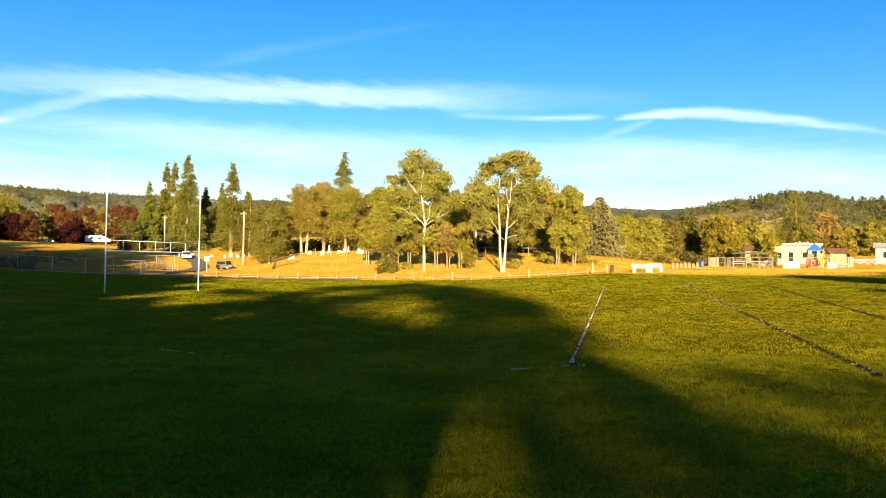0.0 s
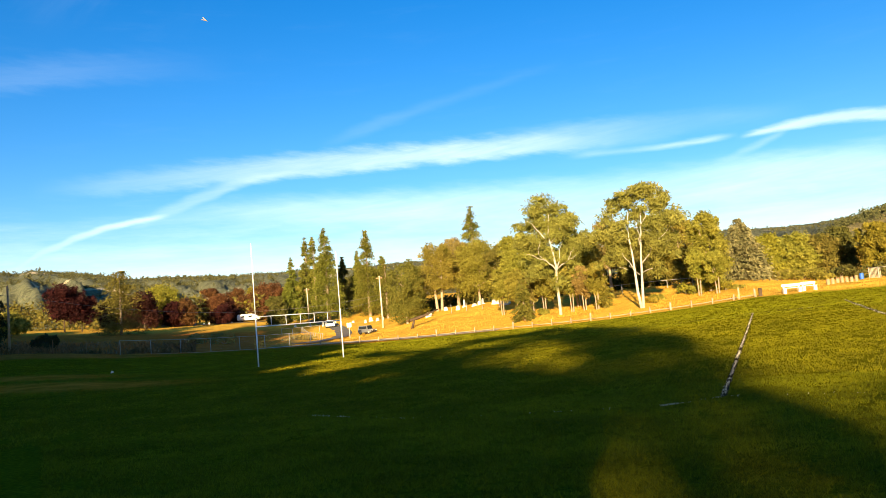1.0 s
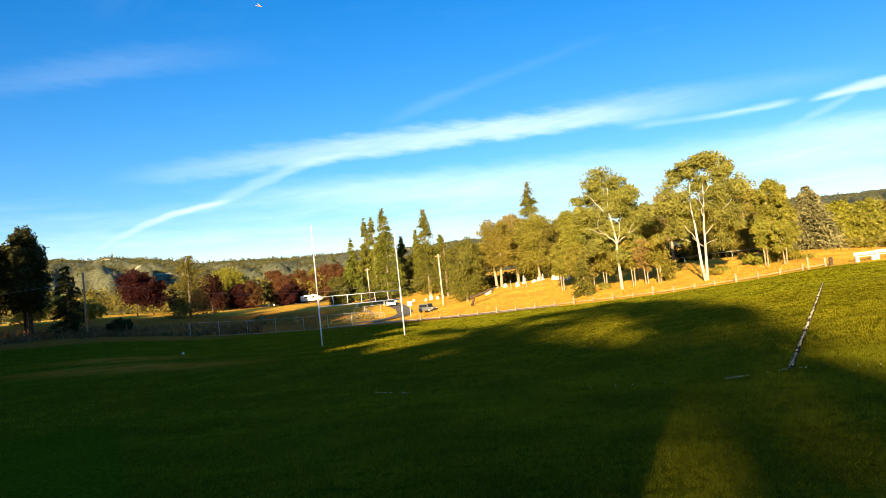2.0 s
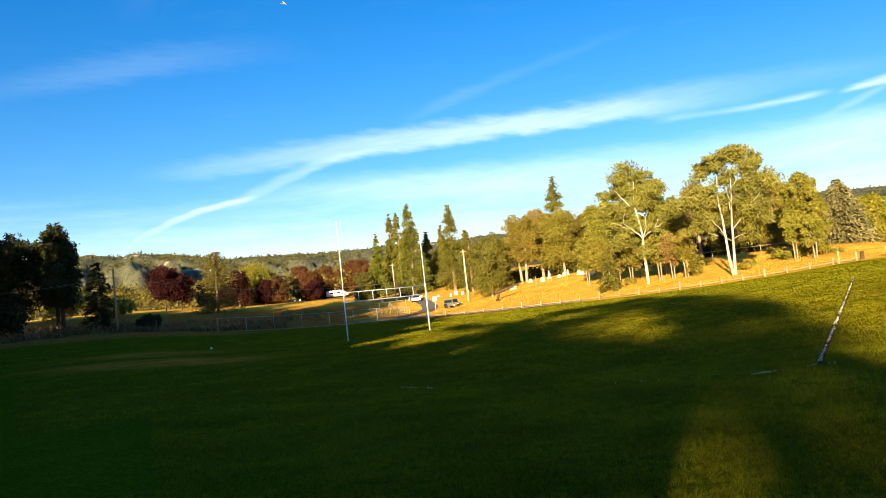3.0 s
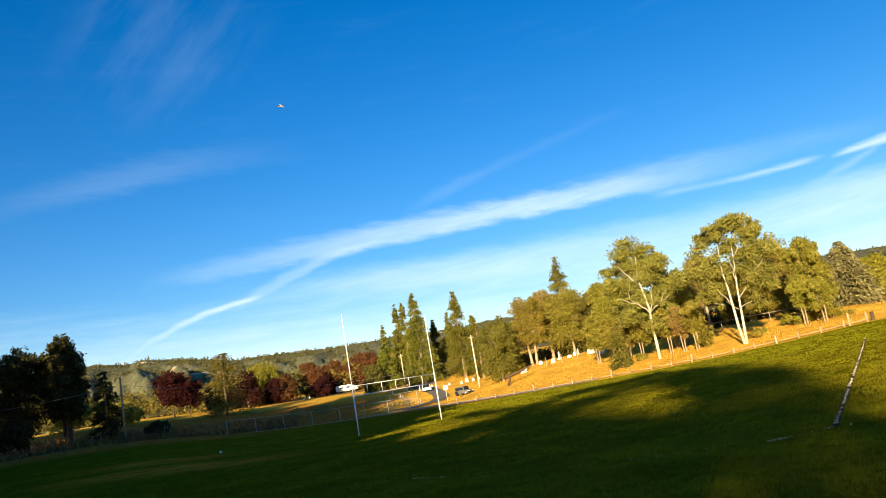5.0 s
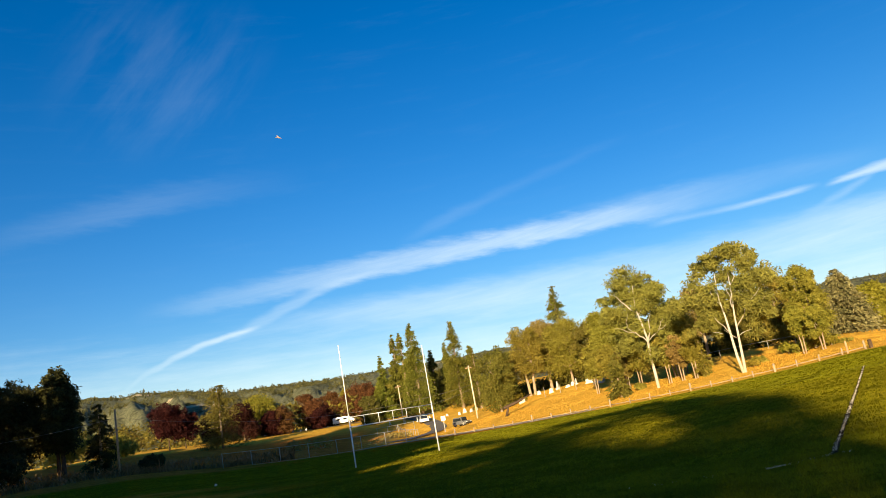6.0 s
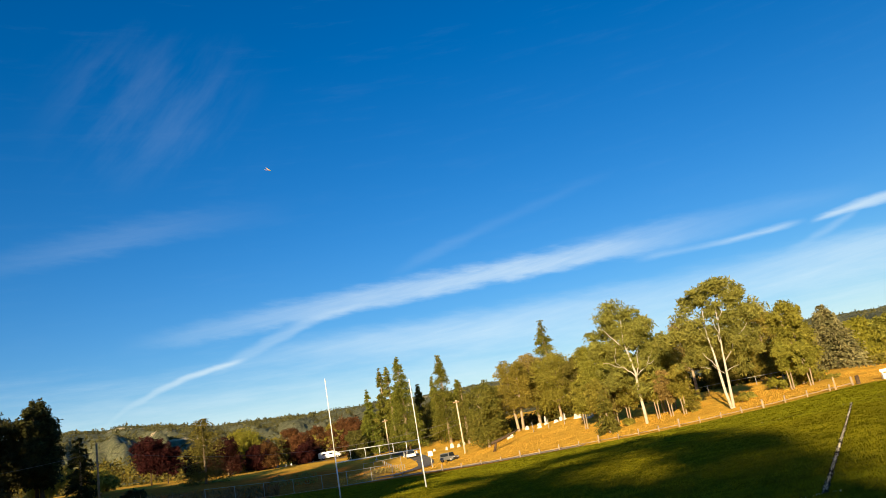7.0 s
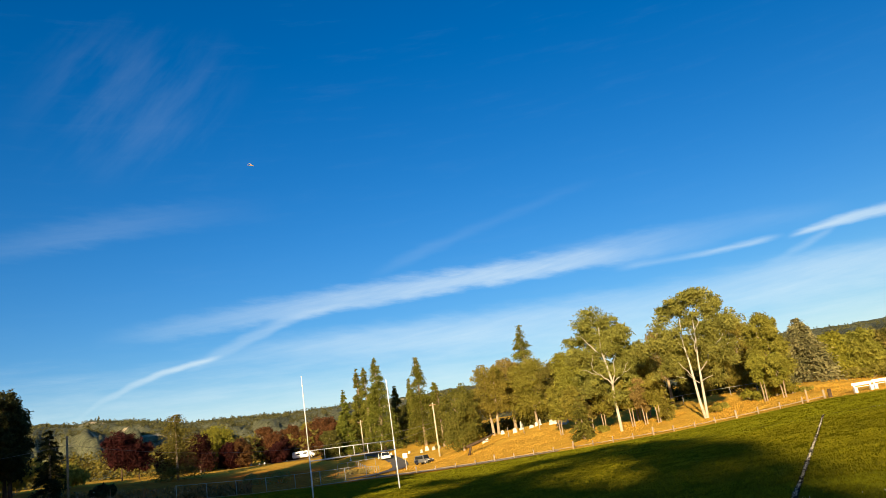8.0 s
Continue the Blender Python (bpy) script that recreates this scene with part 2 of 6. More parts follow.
def hill_material(name, woods, brush, straw, scale):
    m, nt, p, _ = material(name)
    big, mid, fine = noise_node(nt, 0.006 * scale, 5.0, 0.6), noise_node(nt, 0.035 * scale, 6.0, 0.7), noise_node(nt, 0.17 * scale, 6.0, 0.8)
    c = ramp_node(nt, mid.outputs[0], [(0.3, woods), (0.55, brush), (0.75, brush)])
    c = blend(nt, 0.7, c, ramp_node(nt, fine.outputs[0], [(0.42, tuple(k * 0.35 for k in woods)), (0.58, brush)]))
    dry = nt.nodes.new("ShaderNodeAttribute")
    dry.attribute_name = "dry"
    spread = nt.nodes.new("ShaderNodeMath")
    nt.links.new(dry.outputs["Fac"], spread.inputs[0])
    nt.links.new(big.outputs[0], spread.inputs[1])
    c = blend(nt, ramp_node(nt, spread.outputs[0], [(0.6, (0, 0, 0)), (0.66, (1, 1, 1))]), c, straw)
    nt.links.new(c, p.inputs["Base Color"])
    p.inputs["Roughness"].default_value = 0.95
    p.inputs["Specular IOR Level"].default_value = 0.05
    bump(nt, p, fine.outputs[0], 0.7, 3.0 / scale)
    return m


def wire_material():
    """Woven wire: mostly open, so most light goes straight through."""
    m, nt, p, out = material("woven_wire")
    p.inputs["Base Color"].default_value = (0.16, 0.155, 0.14, 1)
    p.inputs["Metallic"].default_value, p.inputs["Roughness"].default_value = 0.6, 0.5
    clear, mix = nt.nodes.new("ShaderNodeBsdfTransparent"), nt.nodes.new("ShaderNodeMixShader")
    n = noise_node(nt, 1.2, 3.0)
    f = ramp_node(nt, n.outputs[0], [(0.3, (0.015, 0.015, 0.015)), (0.7, (0.05, 0.05, 0.05))])
    nt.links.new(f, mix.inputs[0])
    nt.links.new(clear.outputs[0], mix.inputs[1])
    nt.links.new(p.outputs[0], mix.inputs[2])
    nt.links.new(mix.outputs[0], out.inputs["Surface"])
    return m


def glass_material():
    m, nt, p, _ = material("dark_glass")
    p.inputs["Base Color"].default_value = (0.02, 0.025, 0.03, 1)
    p.inputs["Roughness"].default_value = 0.08
    return m


GROUND = ground_material()
BLADES = leafy("grass_blades", (0.058, 0.062, 0.002), (0.156, 0.154, 0.005), (0.295, 0.272, 0.009), 0.3)
STRAWS = leafy("dry_grass_blades", (0.56, 0.305, 0.028), (0.75, 0.43, 0.05), (0.86, 0.55, 0.085), 0.4)
FAR_HILL = hill_material("far_hill", (0.075, 0.085, 0.045), (0.205, 0.205, 0.11), (0.62, 0.50, 0.30), 1.0)
NEAR_HILL = hill_material("near_hill", (0.15, 0.125, 0.04), (0.42, 0.325, 0.115), (0.74, 0.52, 0.19), 2.6)
BARK = worn("bark", (0.22, 0.155, 0.095), (0.44, 0.34, 0.225), 0.9, 2.0, 0, 0.6, shine=0.08)
DARK_BARK = worn("dark_bark", (0.045, 0.03, 0.018), (0.12, 0.08, 0.05), 0.9, 2.0, 0, 0.6, shine=0.08)
PALE_BARK = worn("pale_bark", (0.36, 0.31, 0.22), (0.62, 0.56, 0.45), 0.75, 1.2, 0, 0.3)
GUM = leafy("gum_leaves", (0.14, 0.146, 0.028), (0.285, 0.285, 0.055), (0.44, 0.42, 0.09), 0.48)
OLIVE = leafy("olive_leaves", (0.14, 0.132, 0.015), (0.262, 0.238, 0.036), (0.45, 0.385, 0.07), 0.45)
GOLDEN = leafy("golden_leaves", (0.13, 0.117, 0.011), (0.26, 0.226, 0.024), (0.41, 0.343, 0.05), 0.42)
BROWNISH = leafy("browning_leaves", (0.16, 0.115, 0.025), (0.295, 0.225, 0.06), (0.45, 0.345, 0.10), 0.42)
GREEN = leafy("green_leaves", (0.08, 0.08, 0.012), (0.165, 0.152, 0.026), (0.28, 0.24, 0.05), 0.38)
# deep green, darkened to carry the shade of trees behind others
DEEP_SHADED = leafy("deep_green_leaves", (0.045, 0.046, 0.010), (0.10, 0.096, 0.020), (0.18, 0.16, 0.038))
NEEDLES = leafy("needles", (0.075, 0.085, 0.010), (0.17, 0.178, 0.024), (0.30, 0.29, 0.048), 0.3)
BLUE_NEEDLES = leafy("grey_needles", (0.06, 0.06, 0.022), (0.185, 0.17, 0.066), (0.37, 0.32, 0.14), 0.15)
CHAPARRAL = leafy("chaparral_leaves", (0.028, 0.032, 0.012), (0.082, 0.084, 0.032), (0.18, 0.165, 0.062), 0.2)
# near-black oak green: the evening shade is part of this colour
SHADED_OAK = leafy("live_oak_leaves", (0.017, 0.020, 0.008), (0.040, 0.043, 0.015), (0.09, 0.086, 0.027), 0.25)
# red leaves with their shade painted in as a much lower colour
SHADED_RED = leafy("red_leaves", (0.009, 0.004, 0.004), (0.025, 0.008, 0.007), (0.068, 0.018, 0.014), 0.15)
RUSSET = leafy("russet_leaves", (0.035, 0.017, 0.007), (0.105, 0.047, 0.016), (0.21, 0.10, 0.034), 0.25)
LIME = leafy("yellow_green_leaves", (0.10, 0.11, 0.010), (0.20, 0.205, 0.02), (0.33, 0.31, 0.04))
WHITE = worn("white_paint", (0.70, 0.69, 0.65), (0.84, 0.83, 0.80), 0.55, 1.5, 0, 0.08)
CHALK = worn("chalk", (0.52, 0.47, 0.34), (0.80, 0.74, 0.58), 0.95, 4.0, 0, 0.4, shine=0.08)
TAN_WALL = worn("cream_wall", (0.46, 0.39, 0.21), (0.56, 0.48, 0.28), 0.8, 0.8, 0, 0.1)
STEEL = worn("galvanised_steel", (0.27, 0.25, 0.21), (0.44, 0.41, 0.35), 0.6, 3.0, 0.15, 0.08, shine=0.25)
WOOD = worn("weathered_wood", (0.26, 0.16, 0.085), (0.50, 0.34, 0.19), 0.85, 2.5, 0, 0.4, shine=0.08)
PALE_WOOD = worn("sunbleached_wood", (0.42, 0.34, 0.23), (0.66, 0.56, 0.40), 0.85, 2.5, 0, 0.35, shine=0.08)
STONE = worn("white_marble", (0.40, 0.385, 0.34), (0.62, 0.60, 0.54), 0.6, 1.5, 0, 0.15)
ASPHALT = worn("asphalt", (0.11, 0.10, 0.085), (0.20, 0.18, 0.15), 0.9, 0.6, 0, 0.4, shine=0.08)
GRAVEL = worn("gravel", (0.30, 0.23, 0.15), (0.52, 0.42, 0.30), 0.95, 0.5, 0, 0.5, shine=0.08)
DARK_PAINT = worn("grey_car_paint", (0.12, 0.12, 0.11), (0.22, 0.215, 0.20), 0.3, 1.0, 0.2, 0.02)
CAR_WHITE = worn("white_car_paint", (0.74, 0.74, 0.72), (0.82, 0.82, 0.80), 0.3, 0.6, 0, 0.02)
RUBBER = worn("rubber", (0.02, 0.02, 0.02), (0.045, 0.045, 0.042), 0.8, 4.0)
BLUE_PLASTIC = worn("blue_plastic", (0.02, 0.09, 0.42), (0.04, 0.15, 0.55), 0.5, 1.0, 0, 0.03)
RED_PLASTIC = worn("red_plastic", (0.55, 0.06, 0.02), (0.72, 0.12, 0.03), 0.5, 1.0, 0, 0.03)
YELLOW_PLASTIC = worn("yellow_plastic", (0.65, 0.42, 0.02), (0.80, 0.58, 0.05), 0.5, 1.0, 0, 0.03)
RED_ROOF = worn("red_roof", (0.10, 0.05, 0.03), (0.19, 0.09, 0.055), 0.85, 1.0, 0, 0.3)
SCREEN_GREY = worn("grey_green_slats", (0.17, 0.17, 0.11), (0.26, 0.26, 0.18), 0.75, 1.0, 0, 0.2)
GREY_ROOF = worn("grey_roof", (0.24, 0.23, 0.21), (0.42, 0.40, 0.36), 0.8, 1.0, 0, 0.3)
DARK_METAL = worn("dark_metal", (0.03, 0.03, 0.03), (0.08, 0.075, 0.07), 0.5, 2.0, 0.5)
RUST = worn("rusty_steel", (0.20, 0.095, 0.04), (0.36, 0.19, 0.09), 0.85, 3.0, shine=0.1)
CABLE = worn("weathered_cable", (0.14, 0.13, 0.115), (0.24, 0.22, 0.19), 0.7, 2.0, shine=0.1)
WIRE = wire_material()
GLASS = glass_material()
GLOW_YELLOW = worn("varnished_wood", (0.50, 0.30, 0.10), (0.70, 0.46, 0.18), 0.35, 4.0)


# ---- building tools ----
def part(name, bm, mat, parent, label=""):
    """Link a bmesh as one mesh object, under a thing or a part."""
    me = bpy.data.meshes.new(name)
    bm.to_mesh(me)
    bm.free()
    me.materials.append(mat)
    ob = new(name, me)
    ob.parent = parent
    if label:
        tagged(ob, label)
    return ob


def soup(name, verts, faces, mat, parent=None, label="", smooth=False):
    """Link arrays of corners and of equal-sided faces as one mesh object."""
    verts, faces = np.asarray(verts, dtype=np.float32), np.asarray(faces, dtype=np.int32)
    me = bpy.data.meshes.new(name)
    k = faces.shape[1]
    me.vertices.add(len(verts))
    me.vertices.foreach_set("co", verts.ravel())
    me.loops.add(faces.size)
    me.loops.foreach_set("vertex_index", faces.ravel())
    me.polygons.add(len(faces))
    me.polygons.foreach_set("loop_start", np.arange(0, faces.size, k, dtype=np.int32))
    if smooth:
        me.polygons.foreach_set("use_smooth", np.ones(len(faces), dtype=bool))
    me.update(calc_edges=True)
    me.materials.append(mat)
    ob = new(name, me)
    ob.parent = parent
    if label:
        tagged(ob, label)
    return ob


def thing(name, m, label, category, group="", kind=""):
    ob = new(name)
    ob.matrix_world = m
    return tagged(ob, label, category, group, kind)


def box(bm, x0, x1, y0, y1, z0, z1, bevel=0.0):
    made = bmesh.ops.create_cube(bm, size=1.0)["verts"]
    for v in made:
        v.co = Vector(((x0 + x1) / 2 + v.co.x * (x1 - x0), (y0 + y1) / 2 + v.co.y * (y1 - y0), (z0 + z1) / 2 + v.co.z * (z1 - z0)))
    if bevel:
        edges = {e for v in made for e in v.link_edges}
        bmesh.ops.bevel(bm, geom=list(edges), offset=bevel, segments=2, affect="EDGES")
    return bm


def boxed(*a, **k):
    return box(bmesh.new(), *a, **k)


def tube(bm, points, radii, sides=8, cap=True):
    """A tapered tube along points."""
    rings = []
    for i, p in enumerate(points):
        p = Vector(p)
        a, b = Vector(points[max(i - 1, 0)]), Vector(points[min(i + 1, len(points) - 1)])
        d = (b - a).normalized()
        side = d.cross(Vector((0.31, 0.17, 0.94))).normalized() if abs(d.z) < 0.9 else d.cross(Vector((1, 0.2, 0))).normalized()
        up = d.cross(side)
        rings.append([bm.verts.new(p + (side * math.cos(t) + up * math.sin(t)) * radii[i]) for t in (2 * math.pi * k / sides for k in range(sides))])
    for r, s in zip(rings, rings[1:]):
        for k in range(sides):
            f = bm.faces.new((r[k], r[(k + 1) % sides], s[(k + 1) % sides], s[k]))
            f.smooth = True
    if cap:
        bm.faces.new(rings[0][::-1])
        bm.faces.new(rings[-1])
    return bm


def rod(points, radius, sides=8):
    return tube(bmesh.new(), points, [radius] * len(points), sides)


# ---- the lie of the land: rows by azimuth, at the field's edge, behind it, and further back ----
AZ = [-60, -50, -45, -39, -36, -33, -28, -24, -20, -16, -13, -10, -6, -2, 2, 7, 12, 18, 24, 30, 38]
EDGE = [105, 105, 105, 105, 105, 105, 105, 105, 104, 100, 96, 92, 88, 83, 80, 80, 80, 80, 80, 80, 80]
RISE_EDGE = [1.8, 2.0, 2.2, 1.9, 1.4, 0.75, 0.15, -0.12, -0.25, -0.4, -0.4, -0.3, -0.15, 0.02, 0.25, 0.65, 1.2, 1.4, 1.6, 1.85, 1.8]
RISE_BEHIND = [4.0, 4.6, 4.9, 4.2, 3.6, 3.0, 1.8, 0.7, 0.3, 0.4, 2.0, 3.2, 3.6, 2.9, 3.4, 3.4, 3.3, 2.1, 2.1, 2.2, 2.1]
RISE_BACK = [6.8, 6.9, 7.0, 6.8, 6.1, 5.5, 4.8, 4.6, 4.8, 4.6, 4.4, 4.2, 4.2, 4.0, 4.0, 4.0, 4.0, 3.6, 3.6, 3.6, 3.5]


def edge_at(az):
    return float(np.interp(az, AZ, EDGE))


def ground(x, y):
    d, az = math.hypot(x, y), math.degrees(math.atan2(x, y))
    s = d / edge_at(az)
    a, b, c = (float(np.interp(az, AZ, r)) for r in (RISE_EDGE, RISE_BEHIND, RISE_BACK))
    if s < 1:
        return a * s ** 1.6
    if s < 1.35:
        return a + (b - a) * (s - 1) / 0.35
    if s < 1.8:
        return b + (c - b) * (s - 1.35) / 0.45
    return c + (11 - c) * min(1.0, (s - 1.8) / 1.4)


def ground_many(x, y):
    """The same for arrays of places on the field, inside its edge."""
    d, az = np.hypot(x, y), np.degrees(np.arctan2(x, y))
    return np.interp(az, AZ, RISE_EDGE) * np.minimum(1.0, d / np.interp(az, AZ, EDGE)) ** 1.6


def polar(az, d):
    return d * math.sin(radians(az)), d * math.cos(radians(az))


def at_edge(az, s=1.0):
    return polar(az, edge_at(az) * s)


BARE = [(-23.5, 31.0, 9.0, 4.6, 1.0), (-30.0, 38.5, 8.0, 4.5, 0.8), (-74, 71, 16, 6, 0.9), (-62, 80, 14, 4, 0.7), (-4.0, 27.7, 0.6, 0.4, 1.0), (-30, 92, 18, 5, 0.9), (-36, 96, 14, 5, 0.9), (-60, 78, 40, 3.5, 0.5)]


def bare_at(x, y):
    return max(k * max(0.0, min(1.0, 1.6 - 1.6 * math.hypot((x - a) / p, (y - b) / q))) for a, b, p, q, k in BARE)


def lay_ground():
    rows = np.concatenate([[0.0], np.linspace(0.004, 0.2, 16), np.linspace(0.22, 1.0, 40), np.linspace(1.005, 1.4, 44), np.linspace(1.42, 1.8, 20), [2.0, 2.4, 3.2, 5, 9, 15, 24]])
    angles = np.concatenate([np.arange(-180, -62, 4.0), np.arange(-62, 42, 0.5), np.arange(42, 179, 4.0), [180.0]])
    verts, out, bare, litter = [], [], [], []
    for az in angles:
        for s in rows:
            x, y = polar(az, s * edge_at(az))
            z = ground(x, y)
            if s > 1.03:
                z += (0.16 * noise.noise((x * 0.12, y * 0.12, 3.0)) + 0.30 * noise.noise((x * 0.27, y * 0.22, 8.0)) + 0.10 * noise.noise((x * 0.9, y * 0.8, 5.0))) * min(1, (s - 1.03) * 8) * (az > -24)
            verts.append((x, y, z))
            out.append(s + float(np.interp(az, [12, 17, 22], [0, 0.06, 0.10])))
            litter.append(float(max(np.interp(az, [-60, -24, -19.5], [0.95, 0.95, 0]) * np.interp(s, [0.96, 0.99, 1.5, 1.66], [0, 1, 1, 0]), np.interp(az, [-34, -27], [0.9, 0]) * np.interp(s, [0.80, 0.88, 1.0], [0, 1, 1]) * (s <= 1))))
            bare.append(bare_at(x, y))
    n, k = len(rows), len(angles)
    faces = [(i * n + j, i * n + j + 1, (i + 1) * n + j + 1, (i + 1) * n + j) for i in range(k - 1) for j in range(n - 1)]
    ob = soup("ground", verts, faces, GROUND, smooth=True)
    for key, values in (("outward", out), ("bare", bare), ("litter", litter)):
        att = ob.data.attributes.new(key, "FLOAT", "POINT")
        att.data.foreach_set("value", np.array(values, dtype=np.float32))
    tagged(ob, "mown green sports field rising to dry golden grass", "ground", kind="structure")
    ob.data.flip_normals()


lay_ground()


def lay_ribbon(name, line, widths, mat, label, lift=0.03):
    pts = [Vector((x, y, 0)) for x, y in line]
    dense = []
    for i in range(len(pts) - 1):
        p0, p1, p2, p3 = pts[max(i - 1, 0)], pts[i], pts[i + 1], pts[min(i + 2, len(pts) - 1)]
        for k in range(16):
            t = k / 16
            q = 0.5 * ((2 * p1) + (p2 - p0) * t + (2 * p0 - 5 * p1 + 4 * p2 - p3) * t * t + (3 * p1 - p0 - 3 * p2 + p3) * t ** 3)
            dense.append((q, widths[i] + (widths[i + 1] - widths[i]) * t))
    verts = []
    for i, (q, w) in enumerate(dense):
        d = (dense[min(i + 1, len(dense) - 1)][0] - dense[max(i - 1, 0)][0]).normalized()
        side = Vector((d.y, -d.x, 0))
        for k in range(5):
            v = q + side * w * (k / 4 - 0.5)
            verts.append((v.x, v.y, ground(v.x, v.y) + lift))
    faces = [(i * 5 + k, i * 5 + k + 1, i * 5 + k + 6, i * 5 + k + 5) for i in range(len(dense) - 1) for k in range(4)]
    return tagged(soup(name, verts, faces, mat, smooth=True), label, "road", kind="structure")


lay_ribbon("road", [polar(a, d) for a, d in ((-20.6, 110.5), (-19.4, 116.5), (-18.3, 121.5), (-17.7, 130), (-17.55, 139), (-17.8, 147), (-18.4, 158), (-19.5, 172), (-21.0, 184), (-26.0, 196), (-32.0, 205))], [4.2, 3.4, 3.0, 2.9, 2.8, 2.8, 2.8, 2.8, 2.8, 2.8, 2.8], ASPHALT, "narrow grey asphalt road curving up behind the field", 0.14)
lay_ribbon("pavement", [at_edge(-31, 0.985), at_edge(-26, 0.987), at_edge(-22, 1.0), at_edge(-18, 1.02), at_edge(-15, 1.016), at_edge(-11, 1.004), at_edge(-6, 1.002)], [1.2, 1.6, 3.4, 5.0, 3.5, 1.6, 1.0], GRAVEL, "pale gravel turnout at the road's mouth", 0.06)


# ---- hills ----
def lay_hills(name, azs, profile, r0, r1, base, mat, label, rough, step):
    """A range of hills: a sheet that climbs from r0 to its ridge at r1 and drops behind it."""
    rows = np.concatenate([np.linspace(0, 1, 44), [1.08, 1.2]])
    angles = np.arange(azs[0], azs[1] + 0.01, step)
    verts = []
    for az in angles:
        top = float(np.interp(az, profile[0], profile[1]))
        for s in rows:
            r = r0 + (r1 - r0) * s
            x, y = polar(az, r)
            crest = 1.8 + r1 * math.tan(radians(top))
            lift = s ** 1.15 if s <= 1 else 1 - (s - 1) * 2.5
            z = base + (crest - base) * lift
            gully = noise.fractal((az * 0.3, s * 1.1, 7.0), 1.0, 2.0, 5) * rough * min(1, s * 3) * float(np.interp(s, [0.6, 0.95], [1.0, 0.12]))
            spur = (0.5 - abs(noise.noise((az * 0.62 + s * 3.4, s * 1.1, 4.0)))) + 0.5 * (0.4 - abs(noise.noise((az * 1.5 + s * 5.0, s * 2.2, 9.0))))
            gully += (spur - 0.25) * rough * float(np.interp(az, [-48, -44, -33, -27], [1.0, 0.95, 0.95, 1.3])) * min(1, s * 3) * float(np.interp(s, [0.55, 0.97], [1.0, 0.06]))
            z += gully + (noise.noise((az * 1.7, s * 9, 2.0)) * rough * 0.12)
            if s < 0.97:
                z = min(z, 1.8 + r * math.tan(radians(top - 0.12 - 0.5 * (0.97 - s))))
            verts.append((x, y, z))
    dry = [0.34 * max(0.0, 1 - abs(az + 35.0) / 4.5) * max(0.0, 1 - abs(s - 0.93) / 0.055) * max(0.0, 0.3 + 2.2 * noise.noise((az * 2.3, s * 19.0, 6.0))) for az in angles for s in rows]
    n = len(rows)
    faces = [(i * n + j, (i + 1) * n + j, (i + 1) * n + j + 1, i * n + j + 1) for i in range(len(angles) - 1) for j in range(n - 1)]
    ob = soup(name, verts, faces, mat, smooth=True)
    ob.data.attributes.new("dry", "FLOAT", "POINT").data.foreach_set("value", np.array(dry, dtype=np.float32))
    return tagged(ob, label, "hill", kind="structure")


FAR_RIDGE = ([-180, -90, -60, -50, -44, -41, -39, -38, -35, -32.5, -30, -27.5, -24.5, -22, -20, -16, -14, -12.3, -9, -4, 4, 9, 11.6, 13.6, 16.4, 18, 30, 90, 180],
             [3, 4, 4.8, 5.1, 5.3, 5.55, 5.25, 5.4, 5.1, 4.6, 4.5, 4.4, 4.3, 4.3, 4.35, 4.2, 4.3, 4.45, 4.05, 3.8, 4.1, 4.35, 4.35, 4.15, 4.1, 4.2, 4.2, 4, 3])
lay_hills("backdrop_far_hills", (-180, 180), FAR_RIDGE, 330, 1300, 8, FAR_HILL, "far wooded hills with dry golden clearings", 20.0, 0.3)
NEAR_RIDGE = ([10, 13, 15, 17.5, 19.7, 22, 23.5, 25.2, 26.6, 27.9, 29, 31, 34, 40, 60, 80], [0.6, 1.4, 2.6, 3.7, 4.4, 4.65, 5.0, 5.05, 4.9, 4.5, 4.5, 4.7, 5.0, 5, 4, 1])
lay_hills("backdrop_near_hill", (10, 80), NEAR_RIDGE, 210, 520, 7, NEAR_HILL, "brushy golden hillside dotted with oaks and pines", 4.0, 0.35)


